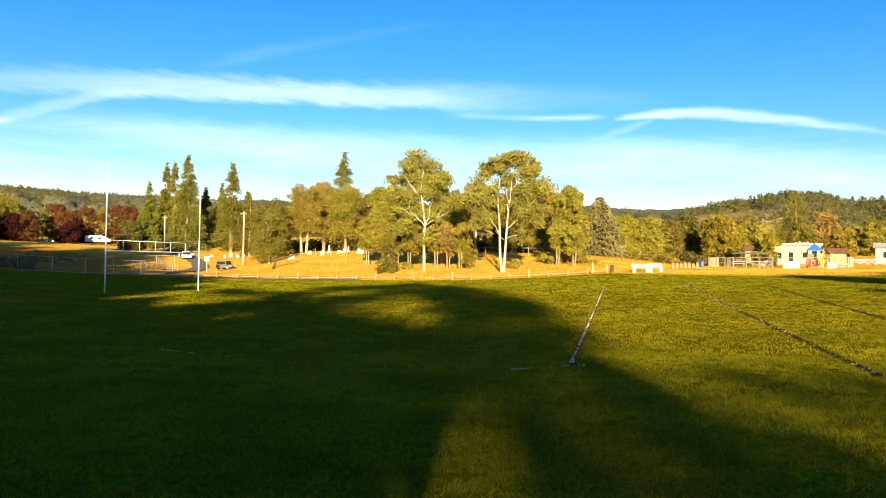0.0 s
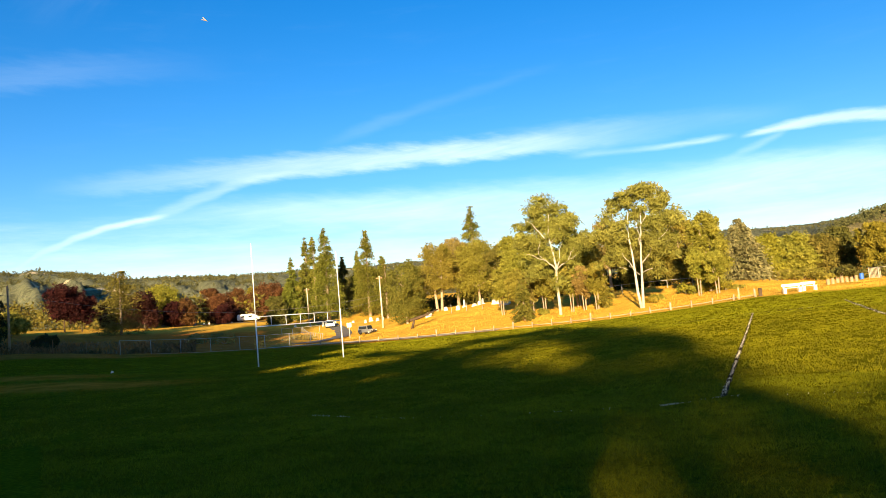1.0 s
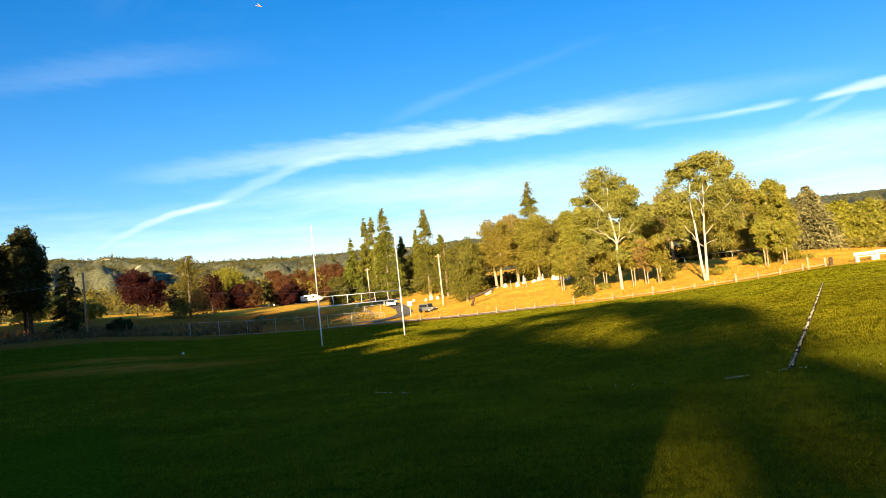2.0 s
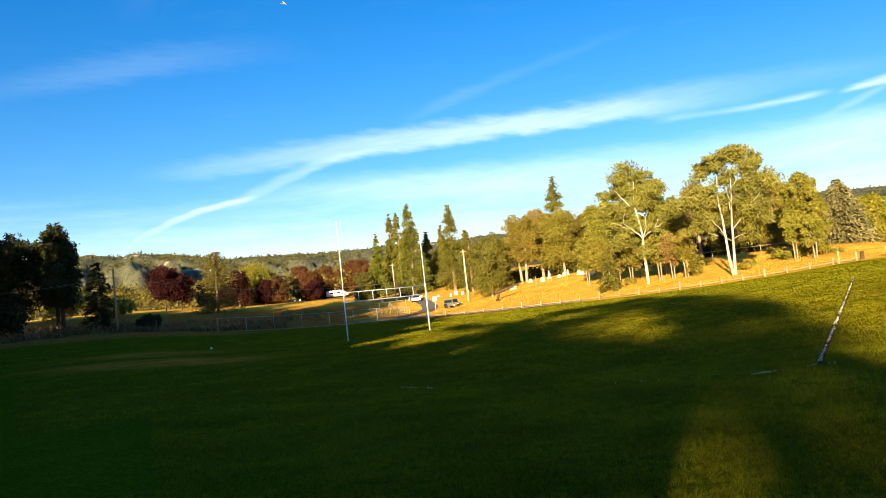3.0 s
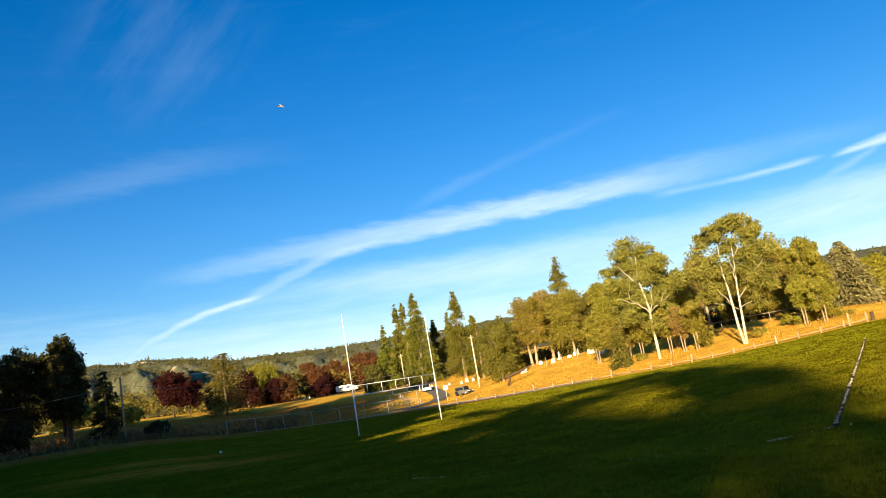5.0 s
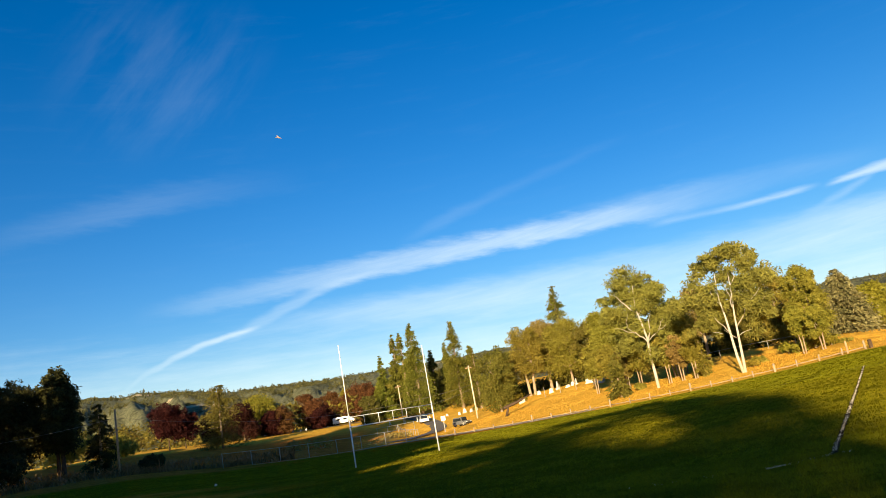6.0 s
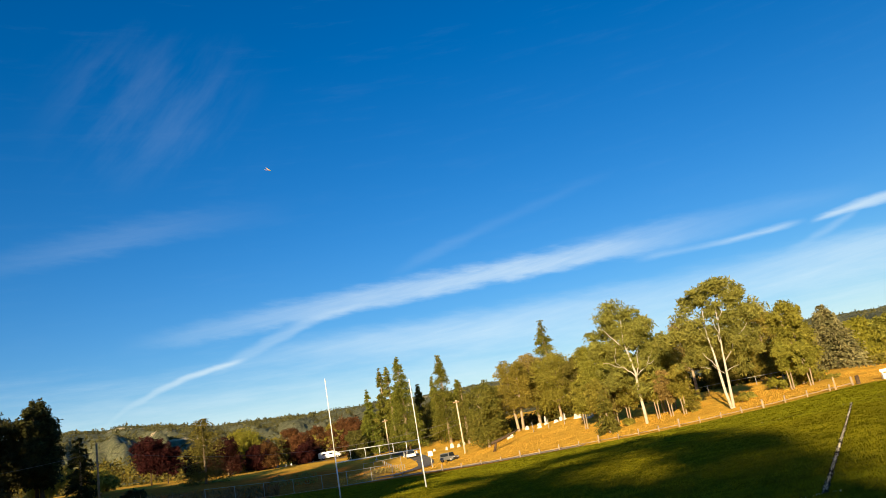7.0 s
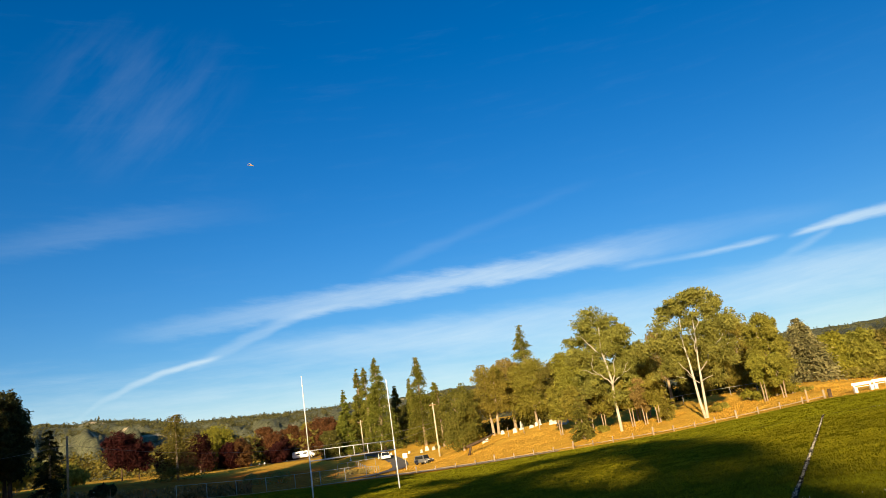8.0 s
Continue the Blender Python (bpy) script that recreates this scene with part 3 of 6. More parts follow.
# ---- trees ----
def sprays(rng, centres, radii, count, size, shell=0.55, flat=0.25, stretch=1.5, small=0.32):
    """Many small leaf sprays in and on ellipsoid clumps, bent quads or, where they are small, pointed triangles. Returns corners and faces."""
    centres, radii = np.asarray(centres, float), np.asarray(radii, float)
    weight = (radii[:, 0] * radii[:, 1] + radii[:, 0] * radii[:, 2])
    pick = rng.choice(len(centres), count, p=weight / weight.sum())
    d = rng.normal(size=(count, 3))
    d /= np.linalg.norm(d, axis=1, keepdims=True)
    r = shell + (1.08 - shell) * rng.random(count) ** 0.7
    lump = 1 + 0.18 * np.sin(d[:, 0] * 7 + pick) * np.sin(d[:, 1] * 6 + 2 * pick) + 0.12 * np.sin(d[:, 2] * 11 + pick)
    p = centres[pick] + d * radii[pick] * (r * lump)[:, None]
    nrm = d * 0.9 + rng.normal(size=(count, 3)) * 0.75 + np.array([0, 0, flat])
    nrm /= np.linalg.norm(nrm, axis=1, keepdims=True)
    a = np.cross(nrm, rng.normal(size=(count, 3)))
    a /= np.linalg.norm(a, axis=1, keepdims=True)
    b = np.cross(nrm, a)
    s = size * (0.5 + rng.random(count) ** 1.5 * 1.0)[:, None]
    if size < small:
        verts = np.stack([p - a * s * stretch * 0.5 - b * s * 0.3, p - a * s * stretch * 0.3 + b * s * 0.45, p + a * s * stretch * 0.65], axis=1).reshape(-1, 3)
        return verts, np.arange(count * 3).reshape(-1, 3)
    bend = nrm * s * 0.25
    verts = np.stack([p - a * s * stretch * 0.5, p - b * s * 0.42 + bend, p + a * s * stretch * 0.55, p + b * s * 0.36 + bend * 0.5], axis=1).reshape(-1, 3)
    faces = np.arange(count * 4).reshape(-1, 4)
    return verts, faces


def limb(bm, rng, a, b, r0, r1, sway=0.12, sides=6):
    a, b = Vector(a), Vector(b)
    n, length = 5, (Vector(b) - Vector(a)).length
    pts = []
    for i in range(n + 1):
        t = i / n
        p = a.lerp(b, t)
        if 0 < i < n:
            p += Vector(rng.normal(size=3)) * length * sway * 0.35
        p.z += math.sin(t * math.pi) * length * 0.04
        pts.append(p)
    tube(bm, pts, [r0 + (r1 - r0) * i / n for i in range(n + 1)], sides)


def broad_tree(x, y, h, w, leaves, label, seed, bark=None, bole=0.25, low=0.2, count=5200, size=0.31, clumps=16, stems=1, lean=0.0, group="trees round the field", name="tree", radius=0.0, round_top=0.8):
    """A broad-leaved tree: a forked trunk with limbs that reach into an uneven crown of leaf clumps."""
    rng = np.random.default_rng(seed)
    base = thing(name, pose(x, y, ground(x, y) - 0.25), label, "tree", group)
    bark = bark or BARK
    cz, rz = h * (low + 1) / 2, h * (1 - low) / 2
    centres, radii = [], []
    for i in range(clumps):
        t = (i + 0.5) / clumps
        zz = low * h + (h - low * h) * (0.08 + 0.84 * t)
        k = (zz - cz) / rz
        reach = max(0.15, (1 - abs(k) ** (2.2 if k < 0 else 1.7 * round_top + 0.6))) ** 0.5 * w * 0.37
        ang, rr = i * 2.399 + rng.random() * 0.9, reach * (0.35 + 0.5 * rng.random())
        c = (math.cos(ang) * rr + lean * zz, math.sin(ang) * rr, zz + rng.normal() * h * 0.02)
        q = w * (0.15 + 0.11 * rng.random()) * (1.15 - 0.35 * t)
        centres.append(c)
        radii.append((q, q, q * (0.62 + 0.35 * rng.random())))
    for i in range(clumps // 2 + 4):
        up, ang = rng.random() ** 0.7 * 1.1 - 0.1, rng.random() * 2 * math.pi
        rr = math.sqrt(max(0.0, 1 - up * up)) * w * (0.40 + 0.10 * rng.random())
        q = w * (0.05 + 0.055 * rng.random())
        centres.append((math.cos(ang) * rr + lean * cz, math.sin(ang) * rr, cz + up * rz * (0.92 + 0.12 * rng.random())))
        radii.append((q, q, q * (0.7 + 0.6 * rng.random())))
    v, f = sprays(rng, centres, radii, int(count * (3.6 if size < 0.25 else 2.4 if size < 0.32 else 1.0)), size * (0.92 if size < 0.32 else 1.0), 0.35)
    soup("crown", v, f, leaves, base)
    bm = bmesh.new()
    r0 = radius or h * 0.022
    for k in range(stems):
        off = (k - (stems - 1) / 2) * r0 * 3.2
        fork = Vector((off * 1.6 + lean * h * bole, rng.normal() * 0.2, h * bole))
        top = Vector((off * 2.2 + lean * h * 0.8, rng.normal() * 0.3, h * 0.82))
        tube(bm, [(off, 0, -0.3), (off, 0, 0.1), (off * 1.2, 0, h * bole * 0.5), fork, fork.lerp(top, 0.5) + Vector((rng.normal() * 0.3, rng.normal() * 0.3, 0)), top],
             [r0 * 1.5, r0 * 1.1, r0 * 0.9, r0 * 0.75, r0 * 0.45, r0 * 0.1], 9)
        for i in range(clumps // stems):
            c = centres[(i * stems + k) % clumps]
            start = fork.lerp(top, max(0.0, min(0.75, (c[2] - h * bole) / (h * 0.82 - h * bole + 0.01) - 0.3)))
            limb(bm, rng, start, c, r0 * 0.4, r0 * 0.1)
    part("trunk", bm, bark, base)
    return base


def gum_tree(x, y, size, clumps, limbs, label, seed, stems, leaves):
    """A tall pale-barked tree: smooth white trunks, bare white limbs and separate airy leaf masses. Clumps: (x, z, rx, rz)."""
    rng = np.random.default_rng(seed)
    base = thing("gum_tree", pose(x, y, ground(x, y) - 0.2) @ Matrix.Scale(size, 4), label, "tree", "trees round the field")
    centres, radii = [], []
    for cx, cz, rx, rz in clumps:
        for k in range(12):
            o = rng.normal(size=3) * np.array([rx * 0.6, rx * 0.6, rz * 0.6])
            centres.append((cx + o[0], 0.7 + o[1], cz + o[2]))
            q = 0.24 + 0.26 * rng.random() + 0.5 * (k % 4 == 0)
            radii.append((rx * q, rx * q, rz * q * 0.95))
    v, f = sprays(rng, centres, radii, 2600 * len(clumps), 0.18, 0.0, 0.1, 2.2)
    soup("crown", v, f, leaves, base)
    bm = bmesh.new()
    for pts, r0, r1 in stems:
        tube(bm, pts, [r0 + (r1 - r0) * i / (len(pts) - 1) for i in range(len(pts))], 10)
    part("trunk", bm, PALE_BARK, base, "smooth white trunk")
    for a, b, r in limbs:
        lb = bmesh.new()
        limb(lb, rng, a, b, r * 0.62, r * 0.18, 0.1, 7)
        part("limb", lb, PALE_BARK, base, "bare white limb")
    return base


def conifer(x, y, h, w, leaves, label, seed, count=9500, ragged=0.3, skirt=0.06, droop=0.35, power=0.85, size=0.29, name="conifer", gaps=0.25):
    """A needle tree: a straight trunk with tiers of drooping boughs of uneven length."""
    rng = np.random.default_rng(seed)
    base = thing(name, pose(x, y, ground(x, y) - 0.2), label, "tree", "conifers")
    count, w = int(count * 1.9), w * 1.2
    boughs = int(60 + h * 4)
    zs = skirt * h + (h - skirt * h) * np.sort(rng.random(boughs)) ** 0.9
    zs = np.round(zs / 0.62) * 0.62 + rng.normal(size=boughs) * 0.09
    ang = rng.random(boughs) * 2 * math.pi
    reach = (w / 2) * np.clip((1 - zs / h), 0.02, 1) ** power * (1 - ragged + 2 * ragged * rng.random(boughs))
    reach = np.maximum(reach, 0.12) * np.where(rng.random(boughs) < gaps * 0.4, 0.55, 1.0)
    pick = rng.choice(boughs, count, p=(reach ** 0.95) / (reach ** 0.95).sum())
    t = rng.random(count) ** 0.6
    spread = rng.normal(size=(count, 3)) * (0.07 * w * (0.35 + 0.65 * (1 - zs[pick] / h)))[:, None]
    p = np.stack([np.cos(ang[pick]) * reach[pick] * t, np.sin(ang[pick]) * reach[pick] * t, zs[pick] - droop * reach[pick] * t ** 1.4 + 0.12 * reach[pick]], axis=1) + spread * np.array([1, 1, 0.8])
    p[:, 2] = np.minimum(p[:, 2], h)
    out = np.stack([np.cos(ang[pick]), np.sin(ang[pick]), -droop * t], axis=1) + rng.normal(size=(count, 3)) * 0.45
    out /= np.linalg.norm(out, axis=1, keepdims=True)
    side = np.cross(out, rng.normal(size=(count, 3)) * 0.6 + np.array([0, 0, 1.0]))
    side /= np.linalg.norm(side, axis=1, keepdims=True)
    s = size * (0.5 + 0.8 * rng.random(count))[:, None]
    verts = np.stack([p - out * s * 0.4 + side * s * 0.32, p + out * s * 0.95, p - out * s * 0.3 - side * s * 0.34], axis=1).reshape(-1, 3)
    soup("crown", verts, np.arange(count * 3).reshape(-1, 3), leaves, base)
    bm = bmesh.new()
    r0 = h * 0.014 + 0.06
    tube(bm, [(0, 0, -0.3), (0, 0, h * 0.3), (0.05, 0.03, h * 0.65), (0, 0, h * 0.98)], [r0 * 1.3, r0, r0 * 0.6, 0.03], 8)
    for i in range(0, boughs, 4):
        tip = Vector((math.cos(ang[i]) * reach[i] * 0.8, math.sin(ang[i]) * reach[i] * 0.8, zs[i] - droop * reach[i] * 0.6))
        limb(bm, rng, (0, 0, zs[i]), tip, r0 * 0.22, 0.015, 0.04, 4)
    part("trunk", bm, BARK, base)
    return base


def shrub(x, y, h, w, leaves, label, seed, count=900, size=0.28):
    rng = np.random.default_rng(seed)
    base = thing("shrub", pose(x, y, ground(x, y) - 0.15), label, "shrub", "shrubs")
    c = [(rng.normal() * w * 0.22, rng.normal() * w * 0.22, h * (0.25 + 0.5 * rng.random())) for _ in range(7)]
    r = [(w * 0.26, w * 0.26, h * 0.28)] * 7
    v, f = sprays(rng, c, r, count, size)
    soup("foliage", v, f, leaves, base)
    bm = bmesh.new()
    for k in c:
        limb(bm, rng, (0, 0, -0.1), k, 0.05, 0.015, 0.1, 5)
    part("stem", bm, BARK, base)


# trees on the mound: x, y, height, width, lowest leaves
broad_tree(-26.7, 117.4, 9.9, 7.4, GREEN, "low dense dark-green oak on the dry slope", 11, low=0.08, bole=0.18, count=7000, clumps=20, size=0.2)
broad_tree(-22.8, 125.0, 11.2, 7.0, OLIVE, "olive-brown oak with bare lower trunks", 12, low=0.30, bole=0.35, stems=2, clumps=18, size=0.2)
broad_tree(-20.6, 131.7, 12.4, 6.2, BROWNISH, "tall browning oak behind the gravestones", 13, low=0.3, bole=0.35, clumps=16, size=0.2)
conifer(-18.1, 138.0, 18.0, 6.6, NEEDLES, "tall narrow conifer above the oaks", 14, power=0.75, ragged=0.2, gaps=0.1, count=8000)
broad_tree(-16.7, 130.2, 10.6, 9.6, OLIVE, "wide olive-green oak behind the gravestones", 15, low=0.22, bole=0.3, count=8000, clumps=24, size=0.2)
broad_tree(-12.0, 123.0, 9.0, 6.4, GREEN, "shady green oak behind the gravestones", 16, low=0.25, bole=0.3, clumps=16, size=0.2)
broad_tree(-8.2, 111.6, 10.2, 7.0, OLIVE, "olive-green oak on the crest", 17, low=0.36, bole=0.4, stems=3, radius=0.12, count=7200, clumps=20, size=0.2)
broad_tree(0.4, 97.5, 8.9, 6.2, OLIVE, "olive oak with thin bare stems below", 18, low=0.38, bole=0.45, stems=5, clumps=18, radius=0.11, size=0.2)
broad_tree(5.0, 122.0, 11.2, 6.2, BROWNISH, "sparse browning tree on the crest", 19, low=0.3, bole=0.35, count=3600, clumps=18, size=0.2)
broad_tree(8.5, 118.0, 7.6, 7.0, GREEN, "dark green oak in the shade of the grove", 20, low=0.12, bole=0.3, clumps=16, size=0.2)
broad_tree(13.8, 108.3, 9.4, 5.4, OLIVE, "olive-green oak on the mound", 21, low=0.1, bole=0.3, clumps=18, size=0.2)
broad_tree(15.0, 93.0, 9.6, 5.2, OLIVE, "upright olive-gold oak with low foliage", 22, low=0.06, bole=0.3, count=6800, clumps=20, size=0.2)
broad_tree(19.0, 112.0, 7.0, 5.0, GREEN, "small green oak behind the pine", 23, low=0.1, clumps=12, size=0.2)
broad_tree(-4.8, 118.0, 8.6, 7.0, GREEN, "shaded oak at the back of the grove", 24, low=0.25, bole=0.35, clumps=16, size=0.2)
broad_tree(1.5, 128.0, 8.4, 8.0, DEEP_SHADED, "dark oak at the back of the grove", 25, low=0.1, clumps=16)
broad_tree(11.0, 126.0, 8.4, 9.0, DEEP_SHADED, "dark oak at the back of the grove", 26, low=0.1, clumps=16)
conifer(21.4, 106.0, 8.2, 6.4, BLUE_NEEDLES, "broad grey-green pine with drooping boughs", 27, power=0.62, droop=0.55, count=8000, ragged=0.3, skirt=0.04, size=0.34)
conifer(-6.7, 92.0, 5.0, 2.2, GREEN, "small drooping conifer at the foot of the slope", 28, power=0.5, droop=0.7, count=1800, size=0.3, skirt=0.1)
conifer(2.9, 90.5, 4.6, 1.9, OLIVE, "small young conifer beside thin trunks", 29, power=0.6, droop=0.6, count=1500, size=0.3)

# slender trees along the crest, with their thin stems bare below
for i, (ta, td, th, tw) in enumerate([(-5.7, 101.0, 6.2, 3.6), (-4.5, 97.0, 6.2, 3.4), (-3.5, 98.5, 5.8, 3.0), (-2.6, 96.0, 6.0, 3.2), (-0.6, 93.0, 5.6, 3.0), (0.3, 91.5, 5.4, 2.8), (1.2, 90.0, 5.6, 2.8), (8.4, 92.0, 5.4, 2.8), (9.6, 90.0, 5.0, 2.6)]):
    broad_tree(*polar(ta, td), th, tw, BROWNISH if i in (2, 5) else OLIVE, "slender olive tree with thin bare stems", 140 + i, low=0.36, bole=0.45, stems=2, count=1500, size=0.2, clumps=12, radius=0.075)

gum_tree(-2.4, 92.0, 0.965,
         [(-0.5, 13.4, 1.9, 1.1), (-2.9, 11.7, 1.5, 0.9), (1.5, 12.4, 1.0, 0.8), (2.0, 10.3, 2.0, 1.2), (0.5, 10.2, 1.6, 1.1), (-1.9, 9.0, 1.7, 1.0), (-3.6, 9.6, 1.0, 0.8), (0.6, 11.7, 1.5, 0.9), (-0.9, 11.2, 1.0, 0.8), (2.8, 7.7, 1.8, 1.3), (-2.6, 6.6, 1.6, 1.1), (1.0, 6.8, 1.4, 1.1), (3.6, 8.8, 1.1, 0.9), (2.2, 4.0, 1.6, 1.3)],
         [((0, -0.3, 5.6), (-1.9, -1.2, 7.6), 0.13), ((-1.2, -0.9, 6.9), (-3.4, -1.2, 7.9), 0.07), ((0.0, -0.3, 5.4), (1.0, -1.0, 8.8), 0.13), ((-0.7, -0.4, 9.4), (-3.0, -0.8, 12.0), 0.13), ((0.2, -0.3, 5.8), (2.5, -1.2, 7.2), 0.09), ((-0.4, -0.3, 9.0), (1.8, -0.8, 11.6), 0.10), ((-2.0, -1.2, 7.7), (-1.6, -1.3, 9.4), 0.06), ((1.5, -0.9, 6.6), (2.4, -1.4, 8.2), 0.05)],
         "tall white-barked gum tree with airy olive crown", 41,
         [([(0, 0, -0.4), (-0.02, 0, 2.0), (-0.1, 0, 4.0), (0.02, -0.3, 6.0), (-0.3, -0.5, 8.4), (-0.6, -0.3, 10.0), (-0.3, 0, 12.6)], 0.21, 0.05)], GUM)
gum_tree(6.35, 85.0, 0.97,
         [(1.2, 12.9, 1.9, 0.8), (-0.9, 12.4, 1.4, 0.9), (3.3, 11.6, 1.2, 1.2), (4.2, 10.6, 0.8, 1.2), (-2.2, 9.8, 1.2, 1.1), (0.8, 10.6, 1.4, 1.0), (2.8, 9.2, 1.8, 1.0), (-0.8, 8.4, 1.9, 1.3), (3.8, 7.6, 1.6, 1.3), (1.2, 7.8, 1.5, 1.0), (-2.6, 6.8, 1.3, 1.2), (2.8, 5.8, 1.4, 1.1), (-1.4, 6.0, 1.2, 0.9)],
         [((-0.3, -0.4, 4.6), (-1.5, -1.2, 6.4), 0.09), ((-1.1, -0.8, 4.6), (-2.1, -1.0, 5.0), 0.05), ((0.3, -0.4, 4.0), (1.7, -1.0, 4.5), 0.07), ((0.6, -0.3, 5.2), (3.6, -1.2, 8.6), 0.11), ((-0.4, -0.4, 7.0), (-1.7, -0.9, 10.2), 0.09), ((0.8, -0.4, 7.6), (1.5, -0.9, 11.8), 0.10), ((1.7, -0.6, 6.6), (4.0, -1.3, 7.6), 0.06), ((0.5, -0.4, 7.2), (0.3, -0.9, 9.8), 0.09), ((0.2, -0.5, 3.9), (-0.9, -0.9, 5.0), 0.06)],
         "tall twin-trunked white gum tree with open crown", 42,
         [([(0.1, 0, -0.4), (-0.2, -0.1, 2.0), (-0.3, -0.3, 4.4), (-0.4, -0.5, 6.4), (-0.6, -0.5, 8.4), (-0.4, -0.2, 11.0)], 0.18, 0.04), ([(0.2, 0, -0.4), (0.35, 0, 2.4), (0.45, -0.2, 4.4), (0.55, -0.4, 6.4), (0.8, -0.5, 8.6), (1.0, -0.2, 11.4)], 0.17, 0.04)], GUM)

# trees behind the playground
broad_tree(27.3, 118.4, 6.8, 5.6, GOLDEN, "rounded gold-green oak beyond the mound", 51, low=0.05, clumps=14)
broad_tree(32.4, 123.0, 6.6, 7.0, OLIVE, "wide olive oak behind the bench", 52, low=0.05, clumps=16, count=6000)
broad_tree(37.0, 126.5, 6.4, 6.6, GREEN, "green oak near the parking area", 53, low=0.1, clumps=14)
broad_tree(40.8, 129.5, 7.4, 7.0, DEEP_SHADED, "oak beyond the playground with shade in its leaf colour", 54, low=0.06, clumps=14)
broad_tree(41.8, 116.6, 7.4, 6.2, GOLDEN, "sunlit yellow-green tree beside the playground", 55, low=0.12, clumps=14)
broad_tree(45.4, 122.0, 6.6, 5.0, GOLDEN, "sunlit yellow-green tree beside the playground", 56, low=0.12, clumps=12)
broad_tree(56.4, 143.8, 7.4, 6.0, GREEN, "green tree behind the school building", 57, low=0.1, clumps=14)
broad_tree(43.6, 104.5, 4.6, 4.4, GOLDEN, "small yellow autumn tree by the building", 58, low=0.15, count=3200, clumps=10)
conifer(76.0, 166.0, 12.8, 7.0, NEEDLES, "tall brown-green conifer behind the building", 59, power=0.55, count=5200)
broad_tree(69.4, 140.5, 8.6, 5.8, BROWNISH, "pale half-bare tree behind the building", 60, low=0.2, count=2200, size=0.3, clumps=14)
broad_tree(66.7, 128.5, 5.4, 5.0, GOLDEN, "small yellow tree behind the fence", 61, low=0.1, count=3200, clumps=10)
broad_tree(62.0, 133.0, 6.0, 5.0, GREEN, "green tree behind the school building", 62, low=0.1, clumps=12)
broad_tree(80.1, 144.0, 6.6, 6.5, GREEN, "green oak at the end of the fence", 63, low=0.08, clumps=14)
broad_tree(77.0, 138.0, 6.0, 5.5, OLIVE, "olive tree at the end of the fence", 64, low=0.08, clumps=12)
broad_tree(89.0, 150.0, 8.0, 8.0, GREEN, "green oak at the end of the fence", 65, low=0.08, clumps=14)
broad_tree(52.5, 131.0, 6.6, 5.6, OLIVE, "olive tree behind the shelter", 66, low=0.08, clumps=12)

# conifers by the cemetery gate
CYPRESS = "tall narrow sunlit conifer by the cemetery"
conifer(-64.4, 167.6, 14.8, 4.0, NEEDLES, CYPRESS, 71, power=0.75, ragged=0.2, gaps=0.1)
conifer(-64.9, 179.0, 19.6, 5.2, NEEDLES, CYPRESS, 72, power=0.8, ragged=0.2, gaps=0.1)
conifer(-60.5, 172.1, 19.2, 5.0, NEEDLES, CYPRESS, 73, power=0.7, ragged=0.2, gaps=0.1)
conifer(-54.4, 162.4, 20.6, 7.0, NEEDLES, "tallest of the sunlit conifers by the cemetery", 74, power=0.8, ragged=0.2, gaps=0.1, count=12000)
conifer(-54.2, 174.1, 13.6, 4.0, DEEP_SHADED, "conifer with its neighbours' shade in its leaf colour", 75, power=0.7)
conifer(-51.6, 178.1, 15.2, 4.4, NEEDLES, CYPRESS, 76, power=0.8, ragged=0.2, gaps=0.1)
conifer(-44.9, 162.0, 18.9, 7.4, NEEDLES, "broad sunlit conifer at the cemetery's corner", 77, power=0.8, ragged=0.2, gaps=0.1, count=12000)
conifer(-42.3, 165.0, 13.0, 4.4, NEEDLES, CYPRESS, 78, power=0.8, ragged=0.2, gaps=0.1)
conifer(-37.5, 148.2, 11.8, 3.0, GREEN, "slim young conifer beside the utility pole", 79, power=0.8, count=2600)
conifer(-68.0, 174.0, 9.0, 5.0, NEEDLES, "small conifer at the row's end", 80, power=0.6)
broad_tree(-57.0, 188.7, 9.4, 7.5, DEEP_SHADED, "dark tree between the conifers", 81, low=0.06, clumps=14)
broad_tree(-66.5, 162.4, 6.4, 5.4, DEEP_SHADED, "dark rounded evergreen below the conifers", 82, low=0.03, clumps=12)
broad_tree(-34.0, 158.0, 8.0, 6.0, OLIVE, "olive tree behind the young conifer", 83, low=0.06, clumps=12)
broad_tree(-30.0, 140.0, 8.5, 6.0, OLIVE, "olive oak beside the young conifer", 84, low=0.06, clumps=12)

# autumn trees beyond the road
broad_tree(-108.2, 147.6, 9.9, 9.0, SHADED_RED, "round red autumn tree beyond the road, darkened in colour for shade", 91, bark=DARK_BARK, low=0.32, bole=0.3, count=6000, clumps=15, radius=0.16)
broad_tree(-106.2, 150.6, 8.0, 6.8, SHADED_RED, "smaller maroon autumn tree beside the first", 90, bark=DARK_BARK, low=0.3, bole=0.3, count=4200, clumps=12, radius=0.14)
conifer(-87.0, 135.2, 12.4, 8.6, GREEN, "spreading olive-green conifer by the road", 92, power=0.42, droop=0.25, count=6000, ragged=0.3)
broad_tree(-98.8, 162.8, 8.4, 9.8, SHADED_RED, "dark-red rounded autumn tree", 93, low=0.12, clumps=16)
broad_tree(-102.0, 176.3, 10.0, 12.2, LIME, "bright yellow-green autumn tree", 94, low=0.1, clumps=18, count=6500)
broad_tree(-94.6, 172.7, 6.4, 7.3, RUSSET, "small russet autumn tree", 95, low=0.1, clumps=12)
